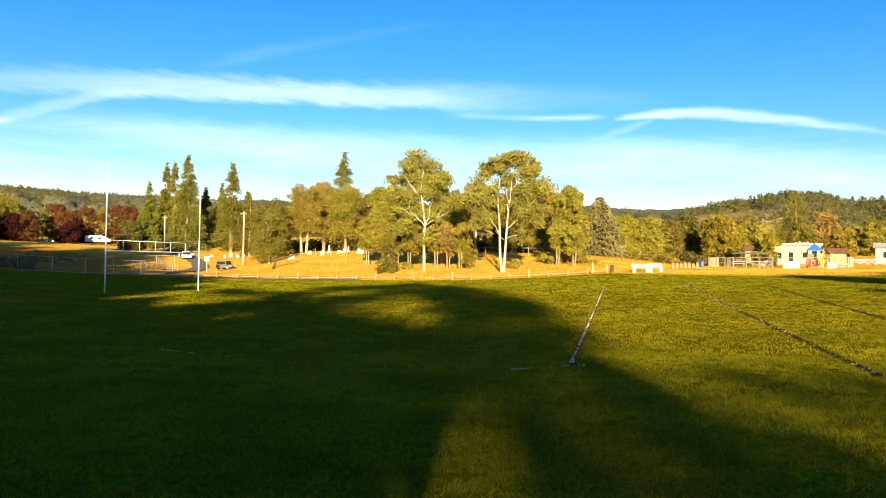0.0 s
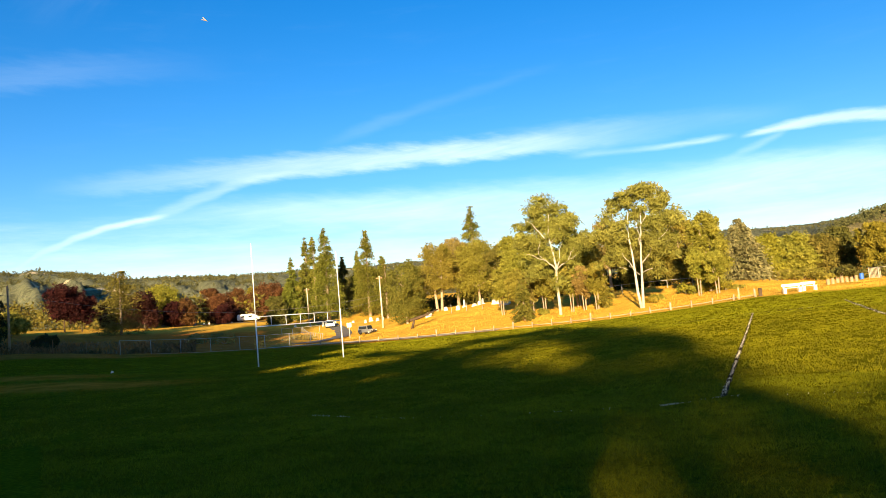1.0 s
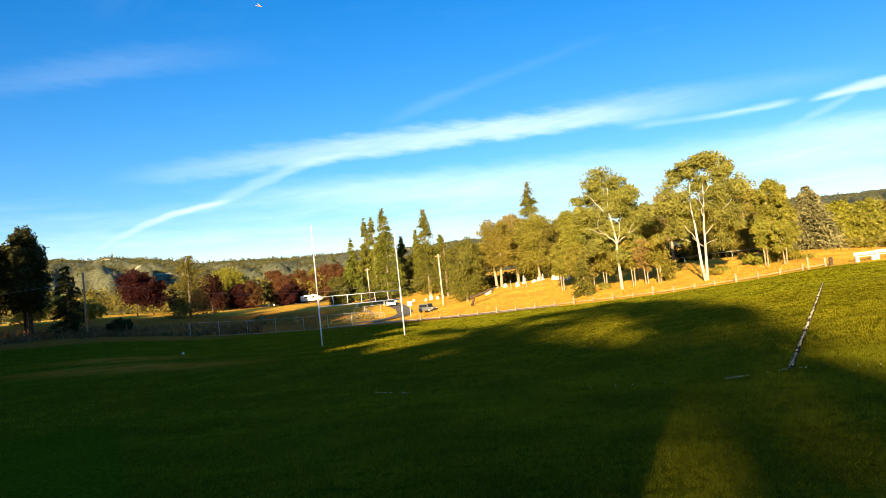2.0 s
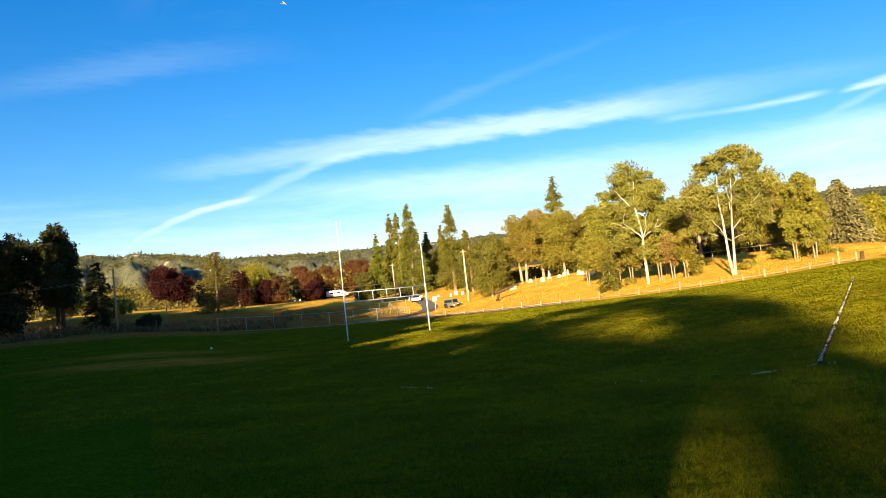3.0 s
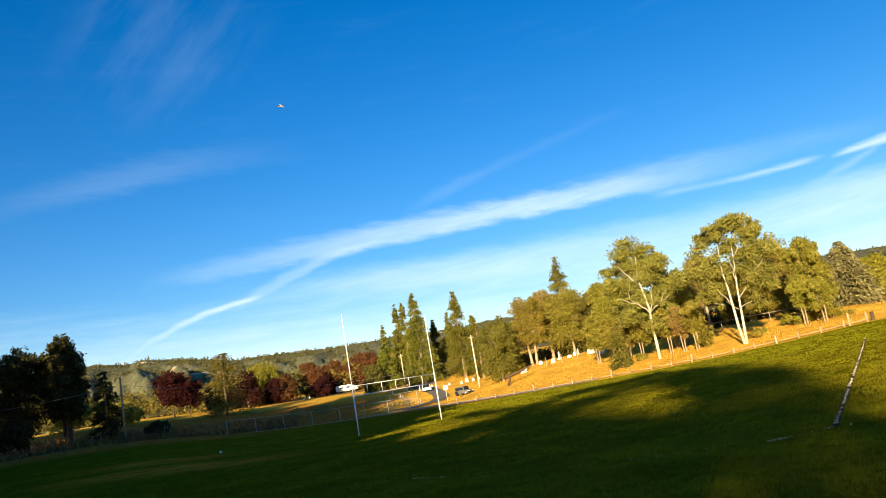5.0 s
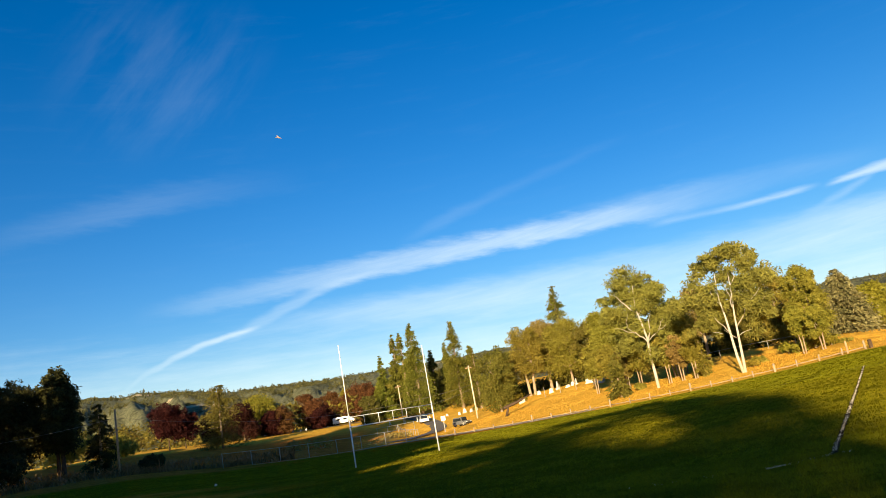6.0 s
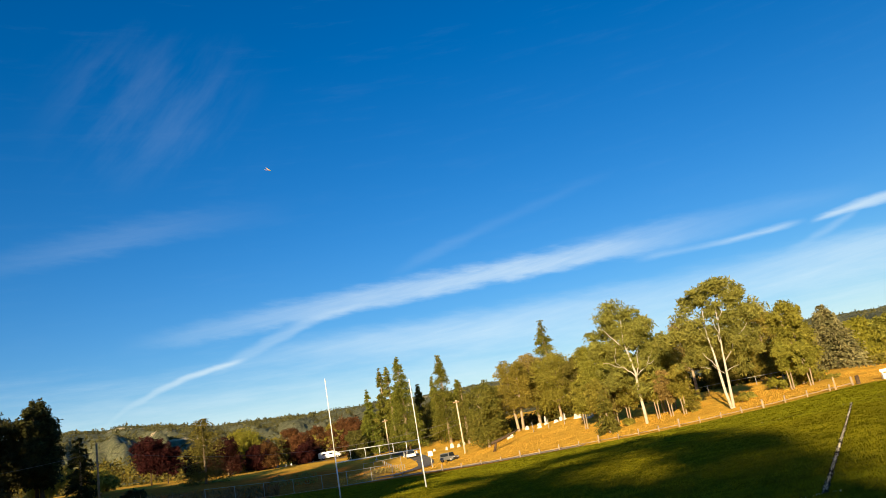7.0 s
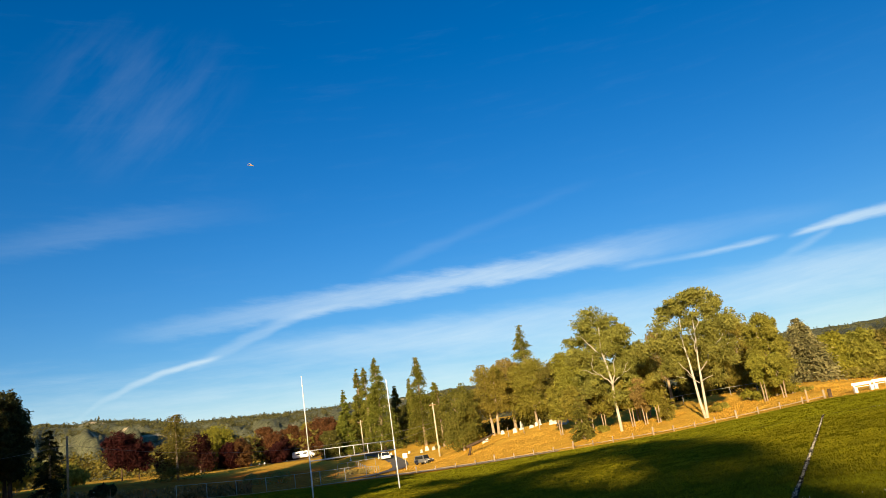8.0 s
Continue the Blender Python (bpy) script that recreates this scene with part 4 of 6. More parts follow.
broad_tree(-98.3, 194.1, 9.2, 8.1, RUSSET, "upright russet autumn tree", 96, low=0.08, clumps=14)
broad_tree(-88.3, 183.9, 5.4, 6.8, SHADED_RED, "low maroon tree beside the white van", 97, low=0.08, clumps=12)
broad_tree(-95.0, 203.3, 8.8, 9.3, RUSSET, "rounded russet autumn tree", 98, low=0.08, clumps=14)
broad_tree(-82.0, 193.9, 9.4, 12.8, RUSSET, "broad red-brown autumn tree", 99, low=0.06, count=7000, clumps=20)
broad_tree(-107.0, 163.0, 6.8, 7.3, SHADED_RED, "dark-red autumn tree behind the first", 100, low=0.1, clumps=12)
broad_tree(-74.5, 196.0, 9.0, 9.8, OLIVE, "olive tree behind the autumn row", 101, low=0.06, clumps=14)
broad_tree(-90.0, 205.0, 9.0, 8.5, GOLDEN, "yellowing tree behind the autumn row", 102, low=0.06, clumps=14)
broad_tree(-100.5, 184.0, 6.0, 7.3, BROWNISH, "low browning tree in the autumn row", 103, low=0.06, clumps=12)

broad_tree(-91.5, 186.0, 7.4, 7.0, RUSSET, "upright russet autumn tree", 104, low=0.08, clumps=14)
broad_tree(-96.0, 170.0, 6.0, 6.5, SHADED_RED, "low dark-red autumn tree", 105, low=0.08, clumps=12)
broad_tree(-86.0, 176.0, 4.2, 6.0, SHADED_RED, "low maroon tree half hiding the van", 106, low=0.1, clumps=12)
broad_tree(-76.0, 186.0, 7.6, 8.0, RUSSET, "red-brown tree at the row's end", 107, low=0.06, clumps=14)

# trees at the far end of the chain-link fence, evening shade put into their leaf colour
broad_tree(-89.1, 87.8, 13.6, 10.5, SHADED_OAK, "large oak with evening shade in its leaf colour", 111, bark=DARK_BARK, low=0.24, bole=0.22, count=9000, clumps=26, size=0.31)
broad_tree(-89.2, 95.5, 14.2, 7.0, SHADED_OAK, "tall oak with evening shade in its leaf colour", 112, bark=DARK_BARK, low=0.22, bole=0.22, count=7500, clumps=22, size=0.31)
broad_tree(-83.2, 90.0, 15.2, 7.2, SHADED_OAK, "tall shade-darkened oak with feathery top", 113, bark=DARK_BARK, low=0.24, bole=0.24, count=8000, clumps=26, size=0.31)
broad_tree(-93.5, 80.1, 12.6, 10.0, SHADED_OAK, "large oak with evening shade in its leaf colour", 114, bark=DARK_BARK, low=0.2, bole=0.2, count=7500, clumps=22, size=0.31)
conifer(-74.7, 87.4, 9.4, 3.2, SHADED_OAK, "narrow dark tree beside the utility pole", 115, power=0.35, count=3800, ragged=0.4)
shrub(-67.7, 88.6, 2.2, 3.0, SHADED_OAK, "dark bush against the chain-link fence", 116, 2200, 0.32)
shrub(-104.4, 127.1, 5.0, 7.5, OLIVE, "sunlit olive scrub beyond the road", 117, 2000, 0.4)
shrub(-107.5, 117.3, 6.0, 8.0, OLIVE, "sunlit olive scrub beyond the road", 118, 2200, 0.4)
shrub(-81.5, 79.0, 5.0, 6.0, SHADED_OAK, "dark green bush by the fence's end", 119, 2200, 0.35)
shrub(-60.0, 112.5, 1.8, 3.5, BROWNISH, "dry reddish brush behind the chain-link fence", 120, 700, 0.25)
shrub(-56.0, 115.0, 2.0, 4.0, BROWNISH, "dry reddish brush behind the chain-link fence", 121, 700, 0.25)
shrub(-44.5, 118.0, 1.2, 5.0, BROWNISH, "dry brown brush on the road's bank", 122, 700, 0.25)
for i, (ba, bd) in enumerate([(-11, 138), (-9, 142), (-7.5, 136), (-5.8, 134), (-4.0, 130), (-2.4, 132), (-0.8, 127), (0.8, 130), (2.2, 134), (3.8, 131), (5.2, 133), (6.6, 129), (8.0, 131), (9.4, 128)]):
    shrub(*polar(ba, bd), 3.2, 6.5, DEEP_SHADED, "dark undergrowth at the back of the grove", 160 + i, 900, 0.4)
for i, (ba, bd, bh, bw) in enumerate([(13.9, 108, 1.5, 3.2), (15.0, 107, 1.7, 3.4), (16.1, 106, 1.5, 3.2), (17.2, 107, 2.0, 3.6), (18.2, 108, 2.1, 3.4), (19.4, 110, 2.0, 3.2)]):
    shrub(*polar(ba, bd), bh, bw, DEEP_SHADED if i > 2 else OLIVE, "low dark scrub under the oaks' edge", 180 + i, 800, 0.25)
for i, (bx, by, bh, bw) in enumerate([(9.0, 91.5, 0.8, 1.6), (12.4, 94.5, 1.5, 2.0), (13.4, 92.5, 1.2, 1.8), (16.4, 91.5, 1.6, 1.8), (-4.6, 95.0, 1.0, 1.4), (7.6, 89.0, 0.8, 1.5), (17.6, 92.0, 0.7, 1.6), (25.5, 109, 1.0, 2.4), (28.5, 108, 1.1, 2.2), (-24.5, 121.0, 1.5, 3.0)]):
    shrub(bx, by, bh, bw, GOLDEN if i % 2 else OLIVE, "low olive bush on the golden slope", 130 + i, 600, 0.22)


# trees behind the camera, whose long shadows lie across the field
def shade_tree(u, v, h, w, seed, low=0.15, count=5200, size=1.0):
    """Placed by distance across (u) and along (v) the sunlight."""
    a = radians(SUN_AZ - 180)
    x, y = u * math.cos(a) + v * math.sin(a), -u * math.sin(a) + v * math.cos(a)
    broad_tree(x, y, h, w, OLIVE, "large field-edge oak casting a long shadow", seed, low=low, count=int(count * 0.6), size=size * 1.28, clumps=24, group="shade trees")


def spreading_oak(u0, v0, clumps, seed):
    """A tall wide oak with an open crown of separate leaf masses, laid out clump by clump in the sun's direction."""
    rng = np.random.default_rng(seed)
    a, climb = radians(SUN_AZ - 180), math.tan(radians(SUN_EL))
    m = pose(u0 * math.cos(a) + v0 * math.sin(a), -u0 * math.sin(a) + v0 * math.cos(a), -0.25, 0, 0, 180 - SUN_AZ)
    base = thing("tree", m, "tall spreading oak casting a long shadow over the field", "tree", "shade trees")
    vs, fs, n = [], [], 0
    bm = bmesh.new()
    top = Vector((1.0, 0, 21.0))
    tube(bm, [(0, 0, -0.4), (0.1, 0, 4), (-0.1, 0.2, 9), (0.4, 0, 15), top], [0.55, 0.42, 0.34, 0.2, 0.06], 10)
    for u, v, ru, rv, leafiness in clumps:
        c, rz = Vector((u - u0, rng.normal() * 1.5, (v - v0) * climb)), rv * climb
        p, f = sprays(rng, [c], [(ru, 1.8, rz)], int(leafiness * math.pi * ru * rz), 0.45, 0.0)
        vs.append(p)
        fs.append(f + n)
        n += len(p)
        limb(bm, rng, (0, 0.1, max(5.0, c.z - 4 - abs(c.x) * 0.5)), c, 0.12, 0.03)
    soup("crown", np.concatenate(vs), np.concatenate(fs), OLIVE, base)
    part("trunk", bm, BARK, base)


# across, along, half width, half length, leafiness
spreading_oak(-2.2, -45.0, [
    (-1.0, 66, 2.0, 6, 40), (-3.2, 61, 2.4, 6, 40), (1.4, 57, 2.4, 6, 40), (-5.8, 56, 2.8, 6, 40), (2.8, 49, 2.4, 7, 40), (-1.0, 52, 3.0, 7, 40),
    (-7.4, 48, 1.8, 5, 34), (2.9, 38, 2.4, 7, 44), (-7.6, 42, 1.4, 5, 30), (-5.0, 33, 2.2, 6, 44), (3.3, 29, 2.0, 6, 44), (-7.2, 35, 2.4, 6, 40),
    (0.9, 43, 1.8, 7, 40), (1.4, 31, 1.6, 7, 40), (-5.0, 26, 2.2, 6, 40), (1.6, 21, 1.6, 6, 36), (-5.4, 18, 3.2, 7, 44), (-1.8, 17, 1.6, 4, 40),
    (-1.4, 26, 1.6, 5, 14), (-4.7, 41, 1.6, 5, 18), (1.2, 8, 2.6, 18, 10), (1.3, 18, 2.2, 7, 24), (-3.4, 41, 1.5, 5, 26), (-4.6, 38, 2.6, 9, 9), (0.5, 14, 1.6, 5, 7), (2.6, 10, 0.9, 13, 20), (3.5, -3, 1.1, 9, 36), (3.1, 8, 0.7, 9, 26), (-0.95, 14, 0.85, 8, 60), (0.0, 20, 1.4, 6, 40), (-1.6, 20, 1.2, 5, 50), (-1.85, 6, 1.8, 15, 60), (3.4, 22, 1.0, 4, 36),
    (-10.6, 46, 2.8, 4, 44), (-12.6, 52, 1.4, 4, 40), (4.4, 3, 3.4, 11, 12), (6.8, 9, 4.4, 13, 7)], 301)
shade_tree(-4.0, -19, 9.8, 9.0, 218, 0.25, 5000, 0.45)
shade_tree(-4.0, -9, 7.3, 9.0, 202, 0.1, 4200, 0.5)
shade_tree(-2.4, -5.5, 2.6, 4.6, 211, 0.03, 2500, 0.4)
shade_tree(-13.0, -14, 9.6, 9.0, 215, 0.05, 4200, 0.7)
shade_tree(-9.0, -16, 10.2, 10.0, 203, 0.08, 5000, 0.6)
for k, (u, v, h, w) in enumerate([(-17.8, -14, 14.6, 8.0), (-26, -14, 22.5, 10.0), (-32.5, -16, 26.0, 12.0), (-40, -14, 27, 13), (-50, -12, 26, 14), (-61, -10, 26, 15)]):
    shade_tree(u, v, h, w, 204 + k, 0.05, 4200, 1.1)
for k, (u, v, h, w) in enumerate([(-13.8, -14, 11.2, 5.5), (-21.5, -14, 18.6, 6.5), (-29.5, -15, 24.0, 7.5), (-36, -15, 23.2, 8), (-43, 14, 22.0, 11)]):
    shade_tree(u, v, h, w, 220 + k, 0.05, 3500, 0.9)
for k, (u, v, h) in enumerate([(-20, -9, 10.4), (-28, -8, 15), (-36, -6, 16), (-45, -4, 16), (-54, -2, 16), (-63, 0, 16)]):
    shade_tree(u, v, h, 13.0, 230 + k, 0.04, 3600, 1.1)
for k, (u, v, h, w) in enumerate([(-47.0, 33, 22, 8), (-55.5, 35, 33, 15), (-65, 41, 31, 17), (-77.5, 49, 25, 15)]):
    shade_tree(u, v, h, w, 240 + k, 0.04, 4200, 1.3)
for k, (u, v, h, w) in enumerate([(-90, 56, 23, 14), (-101, 60, 21, 14), (-111, 66, 18, 14)]):
    shade_tree(u, v, h, w, 250 + k, 0.4, 3800, 1.3)
shade_tree(-74, 8, 22.0, 20.0, 216, 0.04, 4000, 1.2)
shade_tree(25.5, -20, 13.2, 6.0, 212, 0.3)
shade_tree(31.5, -20, 18.8, 5.0, 213, 0.5)
shade_tree(39.5, -10, 16.6, 8.0, 214, 0.4)


# ---- woods on the hills ----
def dot_woods(name, label, spots, leaves, seed, size, per=32):
    """Many small far crowns, each a tuft of leaf sprays."""
    rng = np.random.default_rng(seed)
    vs, fs, n = [], [], 0
    for x, y, z, h, slim in spots:
        c = [(x, y, z + h * 0.35), (x + rng.normal() * h * 0.1, y, z + h * 0.62), (x, y, z + h * 0.85)]
        w = h * (0.20 if slim else 0.45)
        r = [(w, w, h * 0.35), (w * 0.75, w * 0.75, h * 0.28), (w * 0.35, w * 0.35, h * 0.2)]
        v, f = sprays(rng, c, r, per, h * size, 0.5, small=9.0)
        vs.append(v)
        fs.append(f + n)
        n += len(v)
    ob = soup(name, np.concatenate(vs), np.concatenate(fs), leaves)
    return tagged(ob, label, "trees", kind="stuff")


def hill_spots(seed, n, azs, ridge, r0, r1, heights, slim_share, clear=0.0):
    rng = np.random.default_rng(seed)
    spots = []
    hill = [o for o in scene.objects if o.name.startswith(ridge)][0]
    while len(spots) < n:
        az, s = rng.uniform(*azs), rng.random() ** 0.7
        x, y = polar(az, r0 + (r1 - r0) * s)
        if noise.noise((x * 0.012, y * 0.012, 5.0)) < clear - 0.6 * rng.random():
            continue
        hit, p, _, _ = hill.ray_cast((x, y, 400), (0, 0, -1))
        if hit:
            slim = rng.random() < slim_share
            spots.append((x, y, p.z - 0.4, rng.uniform(*heights) * (1.5 if slim else 1), slim))
    return spots


bpy.context.view_layer.update()
dot_woods("hillside_oaks", "scattered olive oaks on the near hillside", hill_spots(5, 2500, (12, 36), "backdrop_near", 225, 522, (1.5, 4.0), 0.0, 0.08), CHAPARRAL, 6, 0.14, 46)
dot_woods("hillside_oaks", "olive oaks over the hillside's lower clearings", hill_spots(15, 480, (13, 33), "backdrop_near", 225, 430, (1.6, 3.4), 0.05, 0.0), CHAPARRAL, 16, 0.14, 42)
dot_woods("hillside_pines", "dark pines along the near hillside's ridge", hill_spots(7, 420, (14, 36), "backdrop_near", 380, 522, (2.2, 3.8), 0.9, 0.3), CHAPARRAL, 8, 0.16, 54)
dot_woods("far_woods", "distant woods on the far hills", hill_spots(9, 3000, (-52, 22), "backdrop_far", 600, 1302, (1.8, 3.6), 0.15, 0.45), CHAPARRAL, 10, 0.3, 20)
dot_woods("far_woods", "distant oaks and brush on the western ridge", hill_spots(19, 1700, (-46, -22), "backdrop_far", 800, 1302, (2.2, 5.0), 0.1, 0.3), CHAPARRAL, 20, 0.28, 20)
dot_woods("valley_trees", "olive trees at the foot of the hills", [(*polar(a, d), ground(*polar(a, d)) - 0.5, hh, False) for a, d, hh in
          ((11 + 31 * ((k * 0.618) % 1), 215 + 60 * ((k * 0.377) % 1), 4 + 2.5 * ((k * 0.713) % 1)) for k in range(90))], OLIVE, 12, 0.12, 90)


dot_woods("valley_trees", "sunlit olive trees in the valley beyond the lane", [(*polar(a, d), ground(*polar(a, d)) - 0.5, hh, False) for a, d, hh in
          ((-49 + 27 * ((k * 0.618) % 1), 205 + 75 * ((k * 0.377) % 1), 5 + 4.5 * ((k * 0.713) % 1)) for k in range(110))], GREEN, 14, 0.10, 110)


# ---- goal ----
def goal():
    """A football and soccer goal in one: two tall posts, a lower and an upper crossbar tied by short spacers."""
    (x0, y0), (x1, y1) = (-18.6, 42.1), (-15.4, 48.1)
    mid = ((x0 + x1) / 2, (y0 + y1) / 2)
    turn = math.degrees(math.atan2(y1 - y0, x1 - x0))
    half = math.hypot(x1 - x0, y1 - y0) / 2
    g = thing("goal", pose(*mid, ground(*mid), 0, 0, turn), "white-painted steel goal with two tall uprights", "goal")
    for s, top in ((-1, 7.2), (1, 6.8)):
        p = part("post", rod([(s * half, 0, -0.3), (s * half, 0, 1.2), (s * half, 0, 3.1)], 0.042, 12), WHITE, g)
        part("upright", rod([(s * half, 0, 3.1), (s * half, 0, 5.0), (s * half, 0, top)], 0.028, 10), WHITE, p)
    part("crossbar", rod([(-half, 0, 2.34), (0, 0, 2.34), (half, 0, 2.34)], 0.036, 10), WHITE, g)
    part("upper_bar", rod([(-half, 0, 2.92), (0, 0, 2.92), (half, 0, 2.92)], 0.024, 10), WHITE, g)
    for k in range(1, 6):
        u = -half + 2 * half * k / 6
        part("spacer", rod([(u, 0, 2.34), (u, 0, 2.92)], 0.02, 8), WHITE, g)


goal()


# ---- fences ----
def chain_link_fence(name, line, height, spacing, label, mesh=True, rail=True, metal=None):
    """Steel posts with a top rail and woven wire along a line on the ground."""
    f = thing(name, Matrix.Identity(4), label, "fence")
    pts = []
    for (ax, ay), (bx, by) in zip(line, line[1:]):
        n = max(1, round(math.hypot(bx - ax, by - ay) / spacing))
        pts += [(ax + (bx - ax) * k / n, ay + (by - ay) * k / n) for k in range(n)]
    pts.append(line[-1])
    rng = np.random.default_rng(len(pts))
    for x, y in pts:
        z = ground(x, y)
        part("fence_post", rod([(x, y, z - 0.3), (x + rng.normal() * 0.02, y, z + height + 0.06)], 0.045, 7), metal or STEEL, f)
    for (ax, ay), (bx, by) in zip(pts, pts[1:]):
        za, zb = ground(ax, ay), ground(bx, by)
        if rail:
            part("rail", rod([(ax, ay, za + height), (bx, by, zb + height)], 0.03, 6), metal or STEEL, f)
        if mesh:
            bm = bmesh.new()
            for o in (0.0, 0.012):
                bm.faces.new([bm.verts.new(v) for v in ((ax, ay + o, za + 0.03), (bx, by + o, zb + 0.03), (bx, by + o, zb + height), (ax, ay + o, za + height))])
            part("wire_mesh", bm, WIRE, f)
    return f


def low_fence():
    """Short wooden posts along the field's edge with a single low rail."""
    f = thing("post_fence", Matrix.Identity(4), "low fence of short weathered posts along the slope's foot", "fence")
    rng = np.random.default_rng(3)
    pts = [at_edge(a, 1.004) for a in np.arange(-19.28, 12.9, 1.42)]
    for i, (x, y) in enumerate(pts):
        z, big = ground(x, y), i % 4 == 2
        r, h = (0.11, 0.8) if big else (0.075, 0.5 + 0.16 * rng.random())
        lean = rng.normal() * 0.04
        part("fence_post", tube(bmesh.new(), [(x, y, z - 0.3), (x + lean, y, z + h - 0.04), (x + lean, y, z + h)], [r, r * 0.95, r * 0.75], 9), BARK, f)
    for (ax, ay), (bx, by) in zip(pts, pts[1:]):
        za, zb = ground(ax, ay) + 0.22, ground(bx, by) + 0.22
        part("rail", tube(bmesh.new(), [(ax, ay, za), ((ax + bx) / 2, (ay + by) / 2, (za + zb) / 2 - 0.02), (bx, by, zb)], [0.045, 0.04, 0.045], 6), BARK, f)


chain_link_fence("chain_link_fence", [at_edge(a, 1.006) for a in (-49, -45, -41, -37, -33)], 1.6, 3.0, "old chain-link fence without a top rail in the shade", rail=False, metal=RUST)
chain_link_fence("chain_link_fence", [at_edge(a, 1.006) for a in (-32.9, -29, -25, -21.5, -20.0)], 1.75, 3.0, "galvanised chain-link fence with pale posts along the field edge")
low_fence()
chain_link_fence("road_railing", [polar(a, d) for a, d in ((-20.6, 152), (-20.1, 141), (-19.6, 131), (-19.1, 123.5))], 1.0, 2.6, "pale post railing down the road's edge", mesh=False)
chain_link_fence("cemetery_fence", [polar(a, 150 - abs(a + 20) * 0.6) for a in (-22, -20.5, -19.3)], 1.2, 2.2, "pale post railing along the road", mesh=False)
chain_link_fence("cemetery_fence", [polar(a, d) for a, d in ((-9.5, 116), (-7.2, 113.5), (-4.6, 110.5))], 1.3, 2.4, "wire fence along the cemetery's edge", mesh=False, rail=False)
chain_link_fence("wire_fence", [polar(a, d) for a, d in ((1.6, 105), (4.5, 106), (8.0, 106), (10.0, 110))], 1.0, 3.2, "pale rail fence along the crest of the mound", mesh=False)
chain_link_fence("wire_fence", [polar(a, d) for a, d in ((9.6, 114), (11.0, 115), (12.0, 117))], 1.3, 1.6, "grey fence panel behind the mound")


def log_bollards():
    for k in range(7):
        a = 16.55 + 0.28 * k
        x, y = polar(a, 90 + k * 1.3)
        b = thing("bollard", pose(x, y, ground(x, y)), "short thick weathered log bollard", "bollard", "row of log bollards")
        part("log", tube(bmesh.new(), [(0, 0, -0.3), (0, 0, 0.56 + 0.05 * math.sin(k * 2.3)), (0, 0, 0.63 + 0.05 * math.sin(k * 2.3))], [0.19, 0.18, 0.14], 10), WOOD, b)
    x, y = polar(12.3, 80.6)
    b = thing("bollard", pose(x, y, ground(x, y)), "dark square timber post at the field's edge", "bollard")
    part("timber", boxed(-0.15, 0.15, -0.15, 0.15, -0.2, 0.78, bevel=0.03), DARK_BARK, b)
    b = thing("marker_post", pose(*polar(10.9, 80.4), ground(*polar(10.9, 80.4))), "tall slim weathered timber post at the field's edge", "post")
    part("timber", boxed(-0.08, 0.08, -0.08, 0.08, -0.2, 1.15, bevel=0.015), WOOD, b)


log_bollards()


# ---- bench ----
def bench(x, y, turn, length):
    b = thing("bench", pose(x, y, ground(x, y), 0, 0, turn), "white-painted wooden team bench with backboard", "bench", "team benches")
    h = length / 2
    part("seat", boxed(-h, h, -0.25, 0.06, 0.44, 0.49, bevel=0.01), WHITE, b)
    part("backboard", boxed(-h, h, 0.14, 0.19, 0.60, 0.86, bevel=0.012), WHITE, b)
    for s in (-h + 0.16, h - 0.16):
        part("leg", boxed(s - 0.13, s + 0.13, -0.24, 0.14, -0.05, 0.44, bevel=0.01), WHITE, b)
        part("back_post", boxed(s - 0.06, s + 0.06, 0.07, 0.14, 0.0, 0.85, bevel=0.008), WHITE, b)


bench(19.9, 78.1, 8, 1.75)
bench(21.53, 78.4, 8, 1.4)


# ---- poles and wires ----
def utility_pole(x, y, h, r, label, arm=0.0, mat=None):
    z = ground(x, y)
    p = thing("utility_pole", pose(x, y, z), label, "pole", "utility poles")
    part("pole", tube(bmesh.new(), [(0, 0, -0.4), (0.01, 0, h * 0.5), (0, 0, h)], [r, r * 0.88, r * 0.75], 10), mat or PALE_WOOD, p)
    if arm:
        part("crossarm", boxed(-arm, arm, -0.16, -0.05, h - 0.45, h - 0.3, bevel=0.015), WOOD, p)
        for s in (-0.85, -0.3, 0.3, 0.85):
            part("insulator", tube(bmesh.new(), [(s * arm, -0.1, h - 0.3), (s * arm, -0.1, h - 0.22), (s * arm, -0.1, h - 0.14)], [0.04, 0.06, 0.03], 8), DARK_METAL, p)
    return x, y, z + h


pl = utility_pole(-69.2, 84.0, 8.3, 0.16, "weathered wooden utility pole by the fence", mat=WOOD)
utility_pole(-33.0, 126.3, 8.8, 0.15, "leaning pale utility pole with crossarm", 0.55)
utility_pole(-55.8, 153.3, 8.0, 0.13, "thin pale utility pole among the conifers", 0.6)


def cable(a, b, sag, label):
    a, b = Vector(a), Vector(b)
    pts = [a.lerp(b, k / 14) - Vector((0, 0, sag * 4 * (k / 14) * (1 - k / 14))) for k in range(15)]
    c = thing("cable", Matrix.Identity(4), label, "cable", "overhead cables")
    part("wire", rod(pts, 0.02, 5), CABLE, c)


cable((-69.2, 84.0, pl[2] - 1.1), (-92.0, 62.0, 9.0), 0.9, "thin grey overhead cable from the utility pole")
cable((-69.2, 84.0, pl[2] - 1.1), (-33.0, 126.3, ground(-33, 126.3) + 5.6), 2.6, "thin grey overhead cable between the poles")
cable((-33.0, 126.3, ground(-33, 126.3) + 5.0), (-55.8, 153.3, ground(-55.8, 153.3) + 3.2), 0.8, "thin grey overhead cable between the poles")


